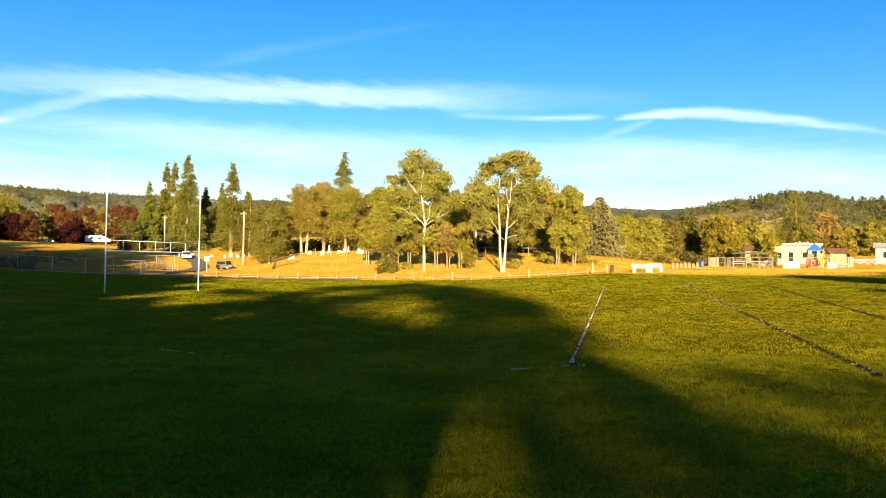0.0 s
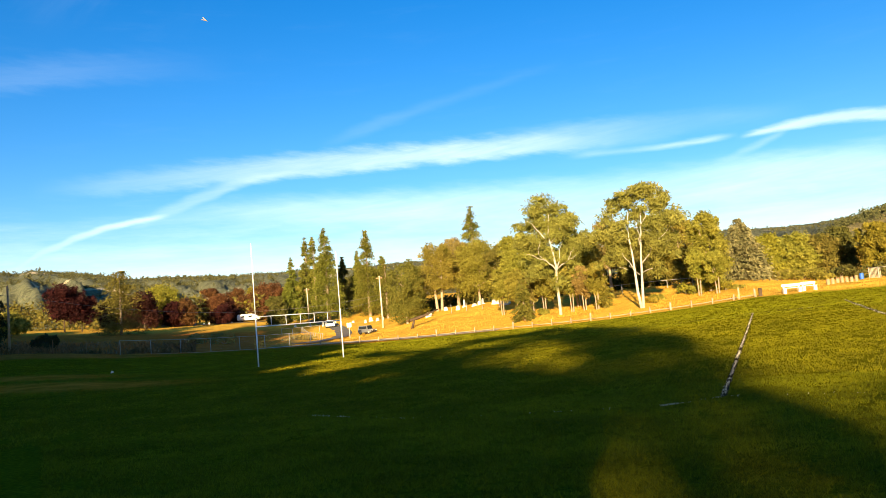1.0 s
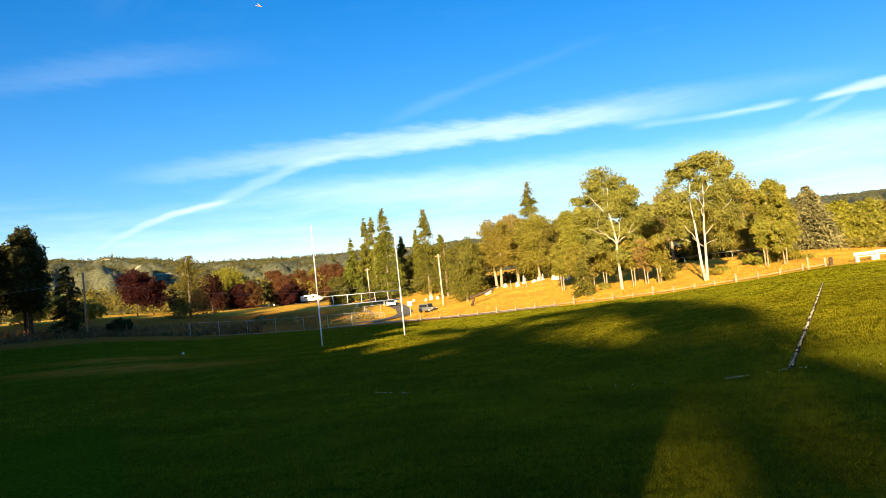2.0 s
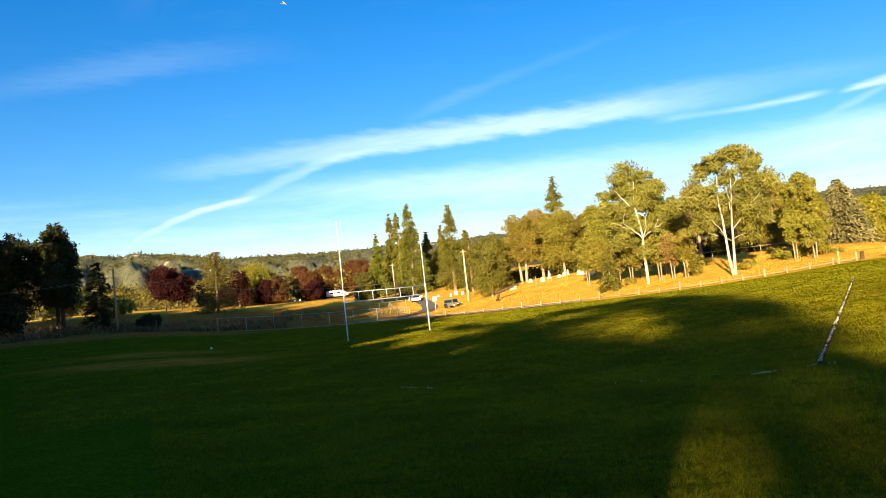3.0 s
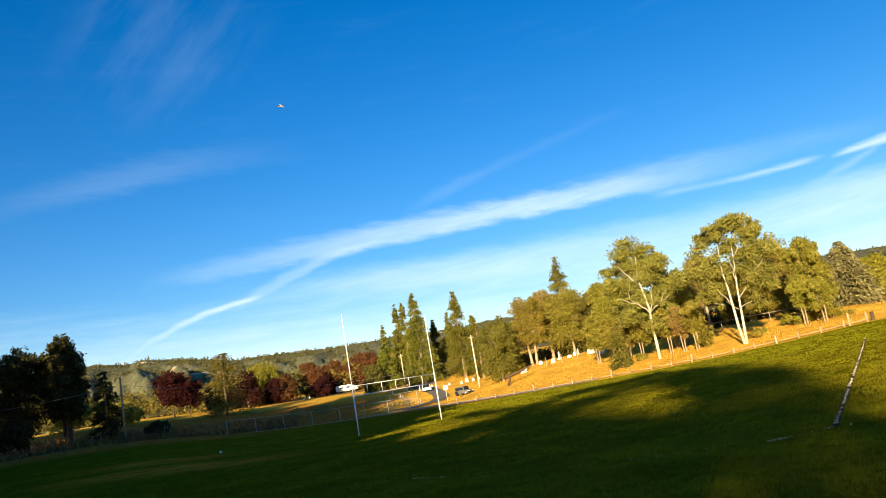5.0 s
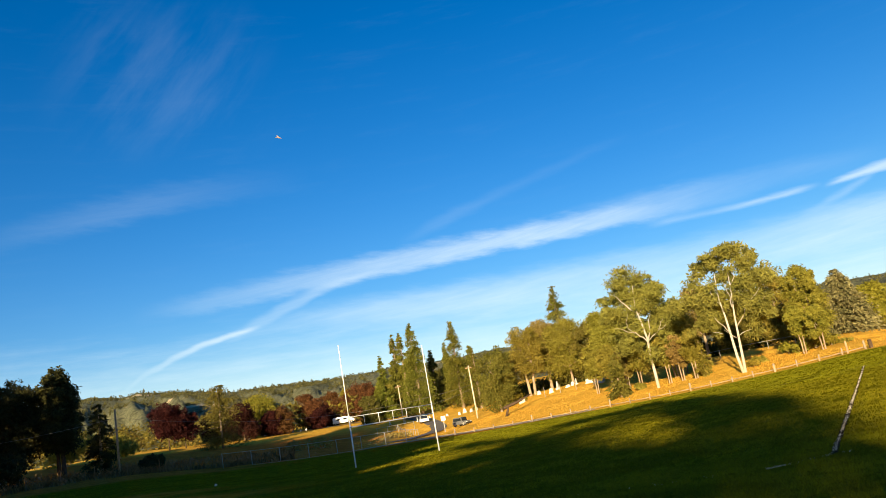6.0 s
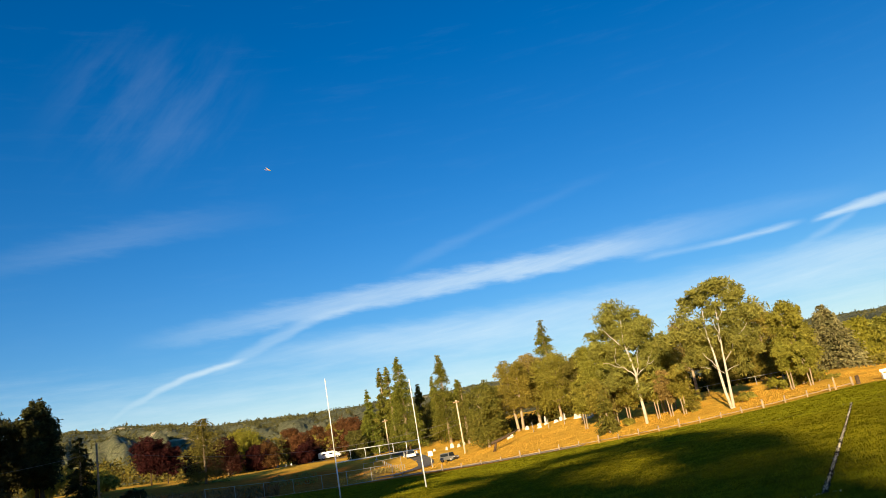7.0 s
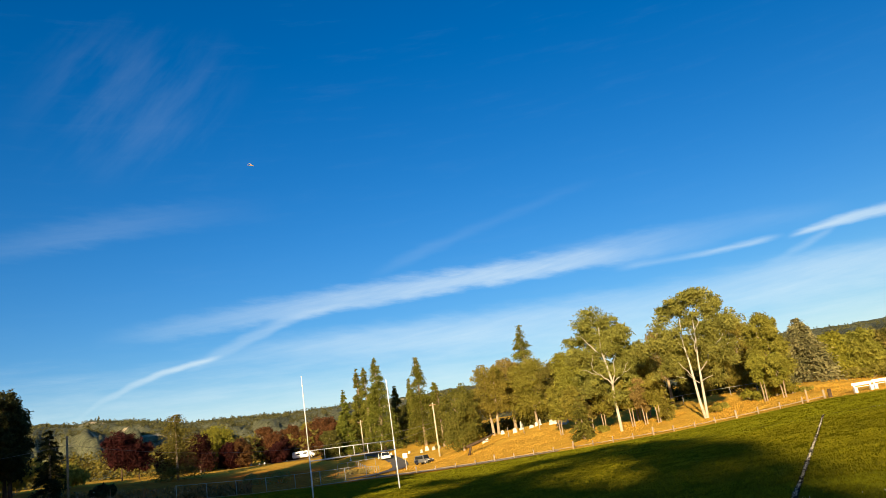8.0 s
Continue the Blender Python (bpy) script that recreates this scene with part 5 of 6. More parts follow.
def sign(x, y, h, w, hh):
    s = thing("sign", pose(x, y, ground(x, y), 0, 0, 12), "blank white square sign on a post", "sign")
    part("post", boxed(-0.05, 0.05, -0.05, 0.05, -0.2, h, bevel=0.01), STEEL, s)
    part("panel", boxed(-w / 2, w / 2, -0.085, -0.05, h - hh, h, bevel=0.01), WHITE, s)


sign(-35.6, 115.5, 2.3, 0.7, 0.7)


# ---- gravestones ----
def gravestone(x, y, h, w, form, turn, label):
    grown = 0.6 if math.hypot(x, y) < 140 else 0.42
    h, w = h * grown, w * grown
    g = thing("gravestone", pose(x, y, ground(x, y), 0, 0, turn), label, "gravestone", "gravestones")
    part("plinth", boxed(-w * 0.65, w * 0.65, -0.22, 0.22, -0.25, 0.18, bevel=0.02), STONE, g)
    bm = bmesh.new()
    if form == 0:
        prof = [(-w / 2, 0.18), (w / 2, 0.18), (w / 2, h * 0.7)] + [(w / 2 * math.cos(t), h * 0.7 + h * 0.3 * math.sin(t)) for t in np.linspace(0.2, math.pi - 0.2, 7)] + [(-w / 2, h * 0.7)]
        a = [bm.verts.new((u, -0.09, v)) for u, v in prof]
        b = [bm.verts.new((u, 0.09, v)) for u, v in prof]
        bm.faces.new(a)
        bm.faces.new(b[::-1])
        for i in range(len(prof)):
            bm.faces.new((a[i], b[i], b[(i + 1) % len(prof)], a[(i + 1) % len(prof)]))
        part("slab", bm, STONE, g)
    elif form == 1:
        tube(bm, [(0, 0, 0.15), (0, 0, h * 0.45), (0, 0, h * 0.88), (0, 0, h)], [w * 0.45, w * 0.36, w * 0.26, 0.01], 4)
        part("shaft", bm, STONE, g)
    else:
        box(bm, -w * 0.14, w * 0.14, -0.09, 0.09, 0.15, h, bevel=0.015)
        part("upright", bm, STONE, g)
        part("cross_arm", boxed(-w * 0.5, w * 0.5, -0.085, 0.085, h * 0.62, h * 0.8, bevel=0.015), STONE, g)


GRAVES = [(-9.0, 119, 1.1, 0.9, 0), (-8.5, 121, 2.1, 0.9, 1), (-7.75, 118, 0.9, 1.1, 0), (-7.4, 118, 1.3, 0.7, 0), (-7.1, 119, 1.7, 0.6, 1), (-6.3, 116, 1.2, 0.9, 0), (-6.05, 116, 1.7, 0.8, 0),
          (-5.75, 114, 2.3, 0.8, 1), (-5.4, 113, 1.3, 1.0, 0), (-5.2, 115, 1.0, 0.7, 0), (-11.2, 121, 1.1, 1.4, 0), (-16.8, 157, 1.2, 1.1, 0), (-15.9, 153, 1.6, 0.9, 0), (-15.5, 154, 2.0, 1.5, 0), (-15.0, 152, 1.2, 1.1, 0),
          (-14.6, 152, 1.0, 0.8, 0), (-19.0, 160, 2.4, 0.8, 1), (-19.9, 162, 2.2, 0.7, 1), (-18.4, 160, 1.9, 1.0, 0), (-18.1, 161, 1.4, 0.8, 0), (-21.0, 166, 2.0, 0.8, 1), (-9.9, 122, 0.9, 0.8, 0)]
for k, (ga, gd, gh, gw, gf) in enumerate(GRAVES):
    gravestone(*polar(ga, gd), gh, gw, gf, 18 * math.sin(k * 2.1), "white marble obelisk in the hillside cemetery" if gf == 1 else "white marble headstone in the hillside cemetery")
for k in range(14):
    a, d = -31 + 6.5 * ((k * 0.618) % 1), 196 + 14 * ((k * 0.37) % 1)
    gravestone(*polar(a, d), 0.8 + 0.6 * ((k * 0.71) % 1), 0.8, 0, 15 * math.sin(k), "small pale headstone on the far lawn")


# ---- fallen trunk ----
def fallen_branch():
    x, y = -22.9, 107.0
    b = thing("fallen_trunk", pose(x, y, ground(x, y)), "dark broken leaning trunk on the dry slope", "fallen tree")
    bm = bmesh.new()
    tube(bm, [(-0.9, 0, -0.2), (-0.6, 0, 0.6), (-0.5, 0, 1.1)], [0.2, 0.16, 0.14], 8)
    tube(bm, [(-1.1, 0, 1.0), (-0.2, 0.2, 1.25), (0.9, 0.6, 1.55), (1.9, 1.3, 1.95), (2.7, 1.9, 2.3)], [0.22, 0.22, 0.19, 0.13, 0.06], 8)
    part("trunk", bm, DARK_BARK, b)
    bm = bmesh.new()
    limb(bm, np.random.default_rng(2), (0.8, 0.5, 1.45), (2.2, 0.9, 1.45), 0.09, 0.03)
    part("limb", bm, DARK_BARK, b)


fallen_branch()


# ---- vehicles ----
def loft(bm, sections, half_widths, bevel=0.0):
    """Side outline points (y, z) given as rings: each section is (y, z_low, z_high); skinned along y."""
    rings = []
    for (y, z0, z1), w in zip(sections, half_widths):
        rings.append([bm.verts.new(v) for v in ((-w, y, z0), (w, y, z0), (w * 1.02, y, (z0 + z1) / 2), (w * 0.93, y, z1), (-w * 0.93, y, z1), (-w * 1.02, y, (z0 + z1) / 2))])
    for r, s in zip(rings, rings[1:]):
        for k in range(6):
            bm.faces.new((r[k], s[k], s[(k + 1) % 6], r[(k + 1) % 6]))
    bm.faces.new(rings[0])
    bm.faces.new(rings[-1][::-1])
    bmesh.ops.recalc_face_normals(bm, faces=bm.faces)
    if bevel:
        bmesh.ops.bevel(bm, geom=list(bm.edges), offset=bevel, segments=2, affect="EDGES")
    return bm


def vehicle(name, x, y, turn, length, width, height, paint, label, boxy):
    v = thing(name, pose(x, y, ground(x, y) + (0.02), 0, 0, turn), label, "car")
    L, w, g = length / 2, width / 2, 0.28
    belt = height * 0.56
    part("body", loft(bmesh.new(), [(-L, g + 0.15, belt * 0.86), (-L * 0.9, g, belt * 0.95), (-L * 0.4, g, belt), (L * 0.75, g, belt), (L, g + 0.12, belt * 0.95)], [w * 0.88, w, w, w, w * 0.92], 0.04), paint, v)
    f0 = -L * (0.42 if boxy else 0.38)
    f1 = -L * (0.30 if boxy else 0.12)
    r1, r0 = (L * 0.86, L * 0.95) if boxy else (L * 0.45, L * 0.8)
    part("cabin", loft(bmesh.new(), [(f0, belt - 0.02, belt + 0.03), (f1, belt - 0.02, height), (r1, belt - 0.02, height), (r0, belt - 0.02, belt + 0.05)], [w * 0.92, w * 0.84, w * 0.84, w * 0.9], 0.03), paint, v)
    for s in (-1, 1):
        part("side_window", boxed(s * w * 0.90 - 0.02, s * w * 0.90 + 0.02, f1 + 0.05, r1 - 0.08, belt + 0.06, height - 0.14, bevel=0.01), GLASS, v)
        part("headlight", boxed(s * w * 0.62 - 0.16, s * w * 0.62 + 0.16, -L - 0.02, -L + 0.06, belt * 0.62, belt * 0.62 + 0.16, bevel=0.02), WHITE, v)
        for yy in (-L * 0.62, L * 0.62):
            wheel = part("wheel", tube(bmesh.new(), [(s * w * 0.78, yy, 0.34), (s * w * 0.80, yy, 0.34), (s * w * 0.98, yy, 0.34), (s * w, yy, 0.34)], [0.3, 0.34, 0.34, 0.3], 18), RUBBER, v)
            part("rim", tube(bmesh.new(), [(s * w * 0.99, yy, 0.34), (s * w * 1.015, yy, 0.34)], [0.2, 0.18], 14), STEEL, wheel)
    part("windscreen", loft(bmesh.new(), [(f0 - 0.02, belt + 0.03, belt + 0.07), (f1 - 0.06, height - 0.12, height - 0.06)], [w * 0.78, w * 0.72]), GLASS, v)
    part("bumper", boxed(-w * 0.95, w * 0.95, -L - 0.08, -L + 0.06, g, g + 0.24, bevel=0.04), DARK_METAL if boxy else paint, v)


vehicle("car", -49.0, 146.2, 22, 4.3, 1.75, 1.45, CAR_WHITE, "small white car on the narrow road", False)
vehicle("off_road_car", -34.5, 121.7, 62, 3.1, 1.45, 1.4, DARK_PAINT, "dusty grey boxy off-road car parked by the slope", True)


def camper(x, y, turn):
    v = thing("camper_van", pose(x, y, ground(x, y), 0, 0, turn), "white camper van parked among the autumn trees", "van")
    part("body", loft(bmesh.new(), [(-2.0, 0.5, 1.7), (-1.8, 0.4, 1.9), (1.8, 0.4, 1.9), (2.1, 0.5, 1.7)], [1.0, 1.1, 1.1, 1.05], 0.08), CAR_WHITE, v)
    part("cab", loft(bmesh.new(), [(-3.6, 0.5, 1.0), (-3.1, 0.4, 1.1), (-2.5, 0.4, 1.6), (-2.0, 0.4, 1.7)], [0.9, 1.0, 1.0, 1.0], 0.06), CAR_WHITE, v)
    for s in (-1, 1):
        for yy in (-1.2, 0.6):
            part("window", boxed(s * 1.11 - 0.02, s * 1.11 + 0.02, yy - 0.5, yy + 0.4, 1.1, 1.5, bevel=0.01), GLASS, v)
        for yy in (-2.8, 1.4):
            wheel = part("wheel", tube(bmesh.new(), [(s * 0.85, yy, 0.38), (s * 0.88, yy, 0.38), (s * 1.05, yy, 0.38)], [0.34, 0.38, 0.37], 16), RUBBER, v)
            part("rim", tube(bmesh.new(), [(s * 1.05, yy, 0.38), (s * 1.08, yy, 0.38)], [0.2, 0.17], 12), STEEL, wheel)


camper(-83.5, 184.0, 98)


# ---- playground and school ----
def playground_fence():
    chain_link_fence("playground_fence", [polar(19.0, 100), polar(20.6, 97.5), polar(24.0, 95), polar(27.7, 97), polar(28.0, 106)], 1.32, 1.4, "tall galvanised fence round the playground")
    # pale slatted screens on the fence
    for a0, a1, d0, d1, mat, label in ((19.0, 19.7, 99.8, 98.7, PALE_WOOD, "pale slatted privacy screen on the playground fence"), (20.2, 20.65, 98.0, 97.4, SCREEN_GREY, "grey slatted gate screen on the playground fence"), (26.45, 27.7, 96.3, 96.9, SCREEN_GREY, "grey slatted privacy screen on the playground fence")):
        (ax, ay), (bx, by) = polar(a0, d0 + 0.25), polar(a1, d1 + 0.25)
        s = thing("screen", pose(ax, ay, ground(ax, ay), 0, 0, math.degrees(math.atan2(by - ay, bx - ax))), label, "screen")
        span = math.hypot(bx - ax, by - ay)
        n = round(span / 0.17)
        for k in range(n):
            u = span * k / n
            part("slat", boxed(u, u + span / n * 0.42, -0.02, 0.02, 0.02, 1.27, bevel=0.006), mat, s)
        part("rail", boxed(0, span, 0.025, 0.06, 0.3, 0.4), WOOD, s)


playground_fence()


def play_tower():
    x, y = polar(25.7, 103.5)
    t = thing("play_tower", pose(x, y, ground(x, y), 0, 0, -22), "playground tower with blue pyramid roof and slides", "playground")
    for sx in (-0.75, 0.75):
        for sy in (-0.75, 0.75):
            part("post", rod([(sx, sy, -0.3), (sx, sy, 2.35)], 0.06, 8), DARK_METAL, t)
    part("deck", boxed(-0.85, 0.85, -0.85, 0.85, 0.95, 1.05, bevel=0.02), RED_PLASTIC, t)
    roof = bmesh.new()
    base = [roof.verts.new(v) for v in ((-0.9, -0.9, 2.2), (0.9, -0.9, 2.2), (0.9, 0.9, 2.2), (-0.9, 0.9, 2.2))]
    brim = [roof.verts.new((v.co.x * 1.02, v.co.y * 1.02, 2.12)) for v in base]
    mid = [roof.verts.new((v.co.x * 0.45, v.co.y * 0.45, 2.7)) for v in base]
    tip = roof.verts.new((0, 0, 3.1))
    for k in range(4):
        roof.faces.new((brim[k], brim[(k + 1) % 4], base[(k + 1) % 4], base[k]))
        roof.faces.new((base[k], base[(k + 1) % 4], mid[(k + 1) % 4], mid[k]))
        roof.faces.new((mid[k], mid[(k + 1) % 4], tip))
    roof.faces.new(brim[::-1])
    part("roof", roof, BLUE_PLASTIC, t, "faded blue pyramid roof")
    for u, mat in ((-1.0, RED_PLASTIC), (1.0, YELLOW_PLASTIC)):
        bm = bmesh.new()
        path = [(u * 0.45, -0.8, 1.1), (u * 0.6, -1.3, 0.95), (u * 0.75, -1.8, 0.5), (u * 0.8, -2.2, 0.3), (u * 0.82, -2.5, 0.25)]
        rings = []
        for px, py, pz in path:
            rings.append([bm.verts.new((px + a, py, pz + b)) for a, b in ((-0.28, 0.28), (-0.23, 0.02), (0.23, 0.02), (0.28, 0.28), (0.24, 0.28), (0.2, 0.06), (-0.2, 0.06), (-0.24, 0.28))])
        for r, s in zip(rings, rings[1:]):
            for k in range(8):
                bm.faces.new((r[k], r[(k + 1) % 8], s[(k + 1) % 8], s[k]))
        part("slide", bm, mat, t)
    part("panel", boxed(-0.78, -0.1, -0.84, -0.76, 0.75, 1.75, bevel=0.03), RED_PLASTIC, t)
    part("panel", boxed(0.42, 0.84, -0.84, -0.76, 0.15, 1.8, bevel=0.03), YELLOW_PLASTIC, t)
    part("panel", boxed(-0.1, 0.4, -0.82, -0.76, 0.3, 0.95, bevel=0.03), RED_PLASTIC, t)
    for k in range(4):
        part("rung", rod([(-0.75, 0.8 + 0.0, 0.25 + 0.22 * k), (0.0, 0.8, 0.25 + 0.22 * k)], 0.025, 6), RED_PLASTIC, t)


play_tower()


def school():
    x, y = polar(25.15, 119)
    turn = -25
    b = thing("school_building", pose(x, y, ground(x, y), 0, 0, turn), "low cream school building with flat roof", "building")
    w, e = 1.95, 4.6
    part("wall", boxed(-e, w, 0, 0.2, -0.4, 2.75), TAN_WALL, b)
    part("wall", boxed(-e, -e + 0.2, 0.21, 6, -0.4, 2.75), TAN_WALL, b)
    part("wall", boxed(w - 0.2, w, 0.21, 6, -0.4, 2.75), TAN_WALL, b)
    part("wall", boxed(-e + 0.21, w - 0.21, 5.8, 6, -0.4, 2.75), TAN_WALL, b)
    part("roof", boxed(-e - 0.3, w + 0.3, -0.4, 6.3, 2.76, 2.98, bevel=0.02), WHITE, b)
    for u, z0, z1, ww in ((-3.4, 0.8, 1.7, 0.8), (-1.75, 0.1, 1.75, 0.55), (0.0, 0.9, 1.75, 0.6), (1.2, 0.1, 2.0, 0.6)):
        win = part("window", boxed(u - ww / 2, u + ww / 2, -0.03, 0.015, z0, z1), GLASS, b)
        part("window_frame", boxed(u - ww / 2 - 0.08, u + ww / 2 + 0.08, -0.045, -0.032, z1, z1 + 0.09), WHITE, win)
        part("window_sill", boxed(u - ww / 2 - 0.08, u + ww / 2 + 0.08, -0.08, -0.02, z0 - 0.08, z0), WHITE, win)
    for k in range(4):
        part("roof_unit", boxed(-1.3 + 0.5 * k, -1.0 + 0.5 * k, 1.5, 2.2, 2.98, 3.2 + 0.1 * (k % 2), bevel=0.02), GREY_ROOF, b)
    # brown-roofed wing and shed
    for az_, d_, ww, hh, label in ((27.15, 121, 1.0, 2.0, "brown-roofed shed beside the school"), (21.9, 124, 1.1, 2.2, "brown-roofed shed among the trees")):
        sx, sy = polar(az_, d_)
        s = thing("shed", pose(sx, sy, ground(sx, sy), 0, 0, turn), label, "shed", "sheds")
        part("wall", boxed(-ww, ww, 0, 3, -0.3, hh - 0.4, bevel=0.02), WOOD, s)
        roof = bmesh.new()
        pts = [(-ww - 0.3, -0.3, hh - 0.4), (ww + 0.3, -0.3, hh - 0.4), (ww + 0.3, 3.3, hh - 0.4), (-ww - 0.3, 3.3, hh - 0.4), (-ww - 0.3, 1.5, hh + 0.35), (ww + 0.3, 1.5, hh + 0.35)]
        vs = [roof.verts.new(p) for p in pts]
        for f in ((0, 1, 5, 4), (2, 3, 4, 5), (0, 4, 3), (1, 2, 5), (3, 2, 1, 0)):
            roof.faces.new([vs[i] for i in f])
        part("roof", roof, RED_ROOF, s)
        part("door", boxed(-0.4, 0.4, -0.04, -0.005, -0.05, hh - 0.6, bevel=0.01), WOOD, s)


school()


def shelter():
    x, y = polar(21.8, 107)
    s = thing("shelter", pose(x, y, ground(x, y), 0, 0, -22), "dark steel shade frame over picnic tables", "shelter")
    for u in (-2.0, -1.0, 0, 1.0, 2.0):
        for v in (0, 2.4):
            part("post", rod([(u, v, -0.3), (u, v, 1.75)], 0.05, 7), DARK_METAL, s)
    for v in (0, 2.4):
        part("beam", boxed(-2.2, 2.2, v - 0.05, v + 0.05, 1.75, 1.9), DARK_METAL, s)
    for k in range(9):
        part("rafter", boxed(-2.12 + 0.52 * k, -2.04 + 0.52 * k, -0.3, 2.7, 1.905, 2.0), DARK_METAL, s)
    for u in (-1.9, 0.6):
        x2, y2 = polar(21.9 + u * 0.5, 106.6)
        t = thing("picnic_table", pose(x2, y2, ground(x2, y2), 0, 0, -22), "pale wooden picnic table under the shade frame", "table", "picnic tables")
        part("tabletop", boxed(-0.8, 0.8, -0.35, 0.35, 0.70, 0.75, bevel=0.01), WHITE, t)
        for v in (-0.65, 0.65):
            part("seat", boxed(-0.8, 0.8, v - 0.13, v + 0.13, 0.42, 0.46, bevel=0.01), WHITE, t)
        for u2 in (-0.6, 0.6):
            bm = bmesh.new()
            tube(bm, [(u2, -0.6, -0.1), (u2, -0.2, 0.7)], [0.045, 0.045], 6)
            tube(bm, [(u2, 0.6, -0.1), (u2, 0.2, 0.7)], [0.045, 0.045], 6)
            tube(bm, [(u2, -0.7, 0.4), (u2, 0.7, 0.4)], [0.04, 0.04], 6)
            part("leg", bm, WOOD, t)


shelter()


def small_play_things():
    x, y = polar(22.75, 101)
    c = thing("climber", pose(x, y, ground(x, y), 0, 0, 35), "pale rounded playground climber", "playground")
    bm = bmesh.new()
    for k in range(7):
        a = math.pi * k / 6
        tube(bm, [(math.cos(a) * 0.9, -0.3, math.sin(a) * 0.95 - 0.05), (math.cos(a) * 0.9, 0.3, math.sin(a) * 0.95 - 0.05)], [0.04, 0.04], 6)
    part("rung_arch", bm, WHITE, c)
    for v in (-0.3, 0.3):
        part("side_arch", rod([(math.cos(math.pi * k / 10) * 0.9, v, math.sin(math.pi * k / 10) * 0.95 - 0.05) for k in range(11)], 0.04, 7), GREY_ROOF, c)
    x, y = polar(24.3, 101.5)
    w = thing("low_wall", pose(x, y, ground(x, y), 0, 0, -24), "low white playground wall panel", "wall panel")
    part("panel", boxed(-0.9, 0.9, -0.06, 0.06, -0.1, 0.85, bevel=0.02), WHITE, w)
    part("cap", boxed(-0.95, 0.95, -0.1, 0.1, 0.855, 0.93, bevel=0.02), GREY_ROOF, w)
    x, y = polar(18.55, 99.5)
    b = thing("barrel", pose(x, y, ground(x, y)), "blue plastic barrel at the fence corner", "barrel")
    part("drum", tube(bmesh.new(), [(0, 0, -0.05), (0, 0, 0.1), (0, 0, 0.5), (0, 0, 0.8), (0, 0, 0.85)], [0.2, 0.23, 0.24, 0.23, 0.18], 14), BLUE_PLASTIC, b)
    x, y = polar(26.75, 103)
    b = thing("storage_box", pose(x, y, ground(x, y), 0, 0, -25), "white storage box inside the playground", "box")
    part("body", boxed(-0.5, 0.5, -0.3, 0.3, -0.05, 0.7, bevel=0.03), WHITE, b)
    part("lid", boxed(-0.54, 0.54, -0.34, 0.34, 0.705, 0.78, bevel=0.02), GREY_ROOF, b)
    # white picket fence and pale house at the end
    x, y = polar(28.0, 124)
    f = thing("picket_fence", pose(x, y, ground(x, y), 0, 0, -28), "white cross-braced fence by the road", "fence")
    for k in range(5):
        part("fence_post", boxed(k * 0.95 - 0.05, k * 0.95 + 0.05, -0.05, 0.05, -0.3, 0.72, bevel=0.01), WHITE, f)
        if k < 4:
            part("rail", boxed(k * 0.95 + 0.06, k * 0.95 + 0.89, -0.03, 0.03, 0.6, 0.68), WHITE, f)
            bm = bmesh.new()
            tube(bm, [(k * 0.95 + 0.06, 0, 0.1), (k * 0.95 + 0.89, 0, 0.59)], [0.035, 0.035], 5)
            tube(bm, [(k * 0.95 + 0.06, 0.02, 0.59), (k * 0.95 + 0.89, 0.02, 0.1)], [0.035, 0.035], 5)
            part("brace", bm, WHITE, f)
    x, y = polar(30.3, 126)
    h = thing("house", pose(x, y, ground(x, y), 0, 0, -30), "pale grey house beyond the fence", "house")
    part("wall", boxed(-2.2, 2.2, 0, 4, -0.4, 2.3, bevel=0.02), GREY_ROOF, h)
    roof = bmesh.new()
    vs = [roof.verts.new(p) for p in ((-2.5, -0.4, 2.31), (2.5, -0.4, 2.31), (2.5, 4.4, 2.31), (-2.5, 4.4, 2.31), (-2.5, 2, 3.1), (2.5, 2, 3.1))]
    for fc in ((0, 1, 5, 4), (2, 3, 4, 5), (0, 4, 3), (1, 2, 5), (3, 2, 1, 0)):
        roof.faces.new([vs[i] for i in fc])
    part("roof", roof, GREY_ROOF, h)
    part("window", boxed(-1.2, -0.5, -0.03, -0.002, 0.9, 1.7), GLASS, h)
    part("door", boxed(0.4, 1.2, -0.04, -0.002, -0.1, 1.9, bevel=0.01), WHITE, h)


small_play_things()


# ---- small things on the field ----
def ball(x, y, r):
    b = thing("ball", pose(x, y, ground(x, y) + r * 0.95), "scuffed white ball lying on the grass", "ball")
    bm = bmesh.new()
    bmesh.ops.create_icosphere(bm, subdivisions=3, radius=r)
    for f in bm.faces:
        f.smooth = True
    part("shell", bm, WHITE, b)
    bm = bmesh.new()
    bmesh.ops.create_icosphere(bm, subdivisions=1, radius=r * 1.015)
    bmesh.ops.delete(bm, geom=[f for i, f in enumerate(bm.faces) if i % 4], context="FACES")
    part("patch", bm, GREY_ROOF, b)


ball(-28.0, 42.3, 0.085)


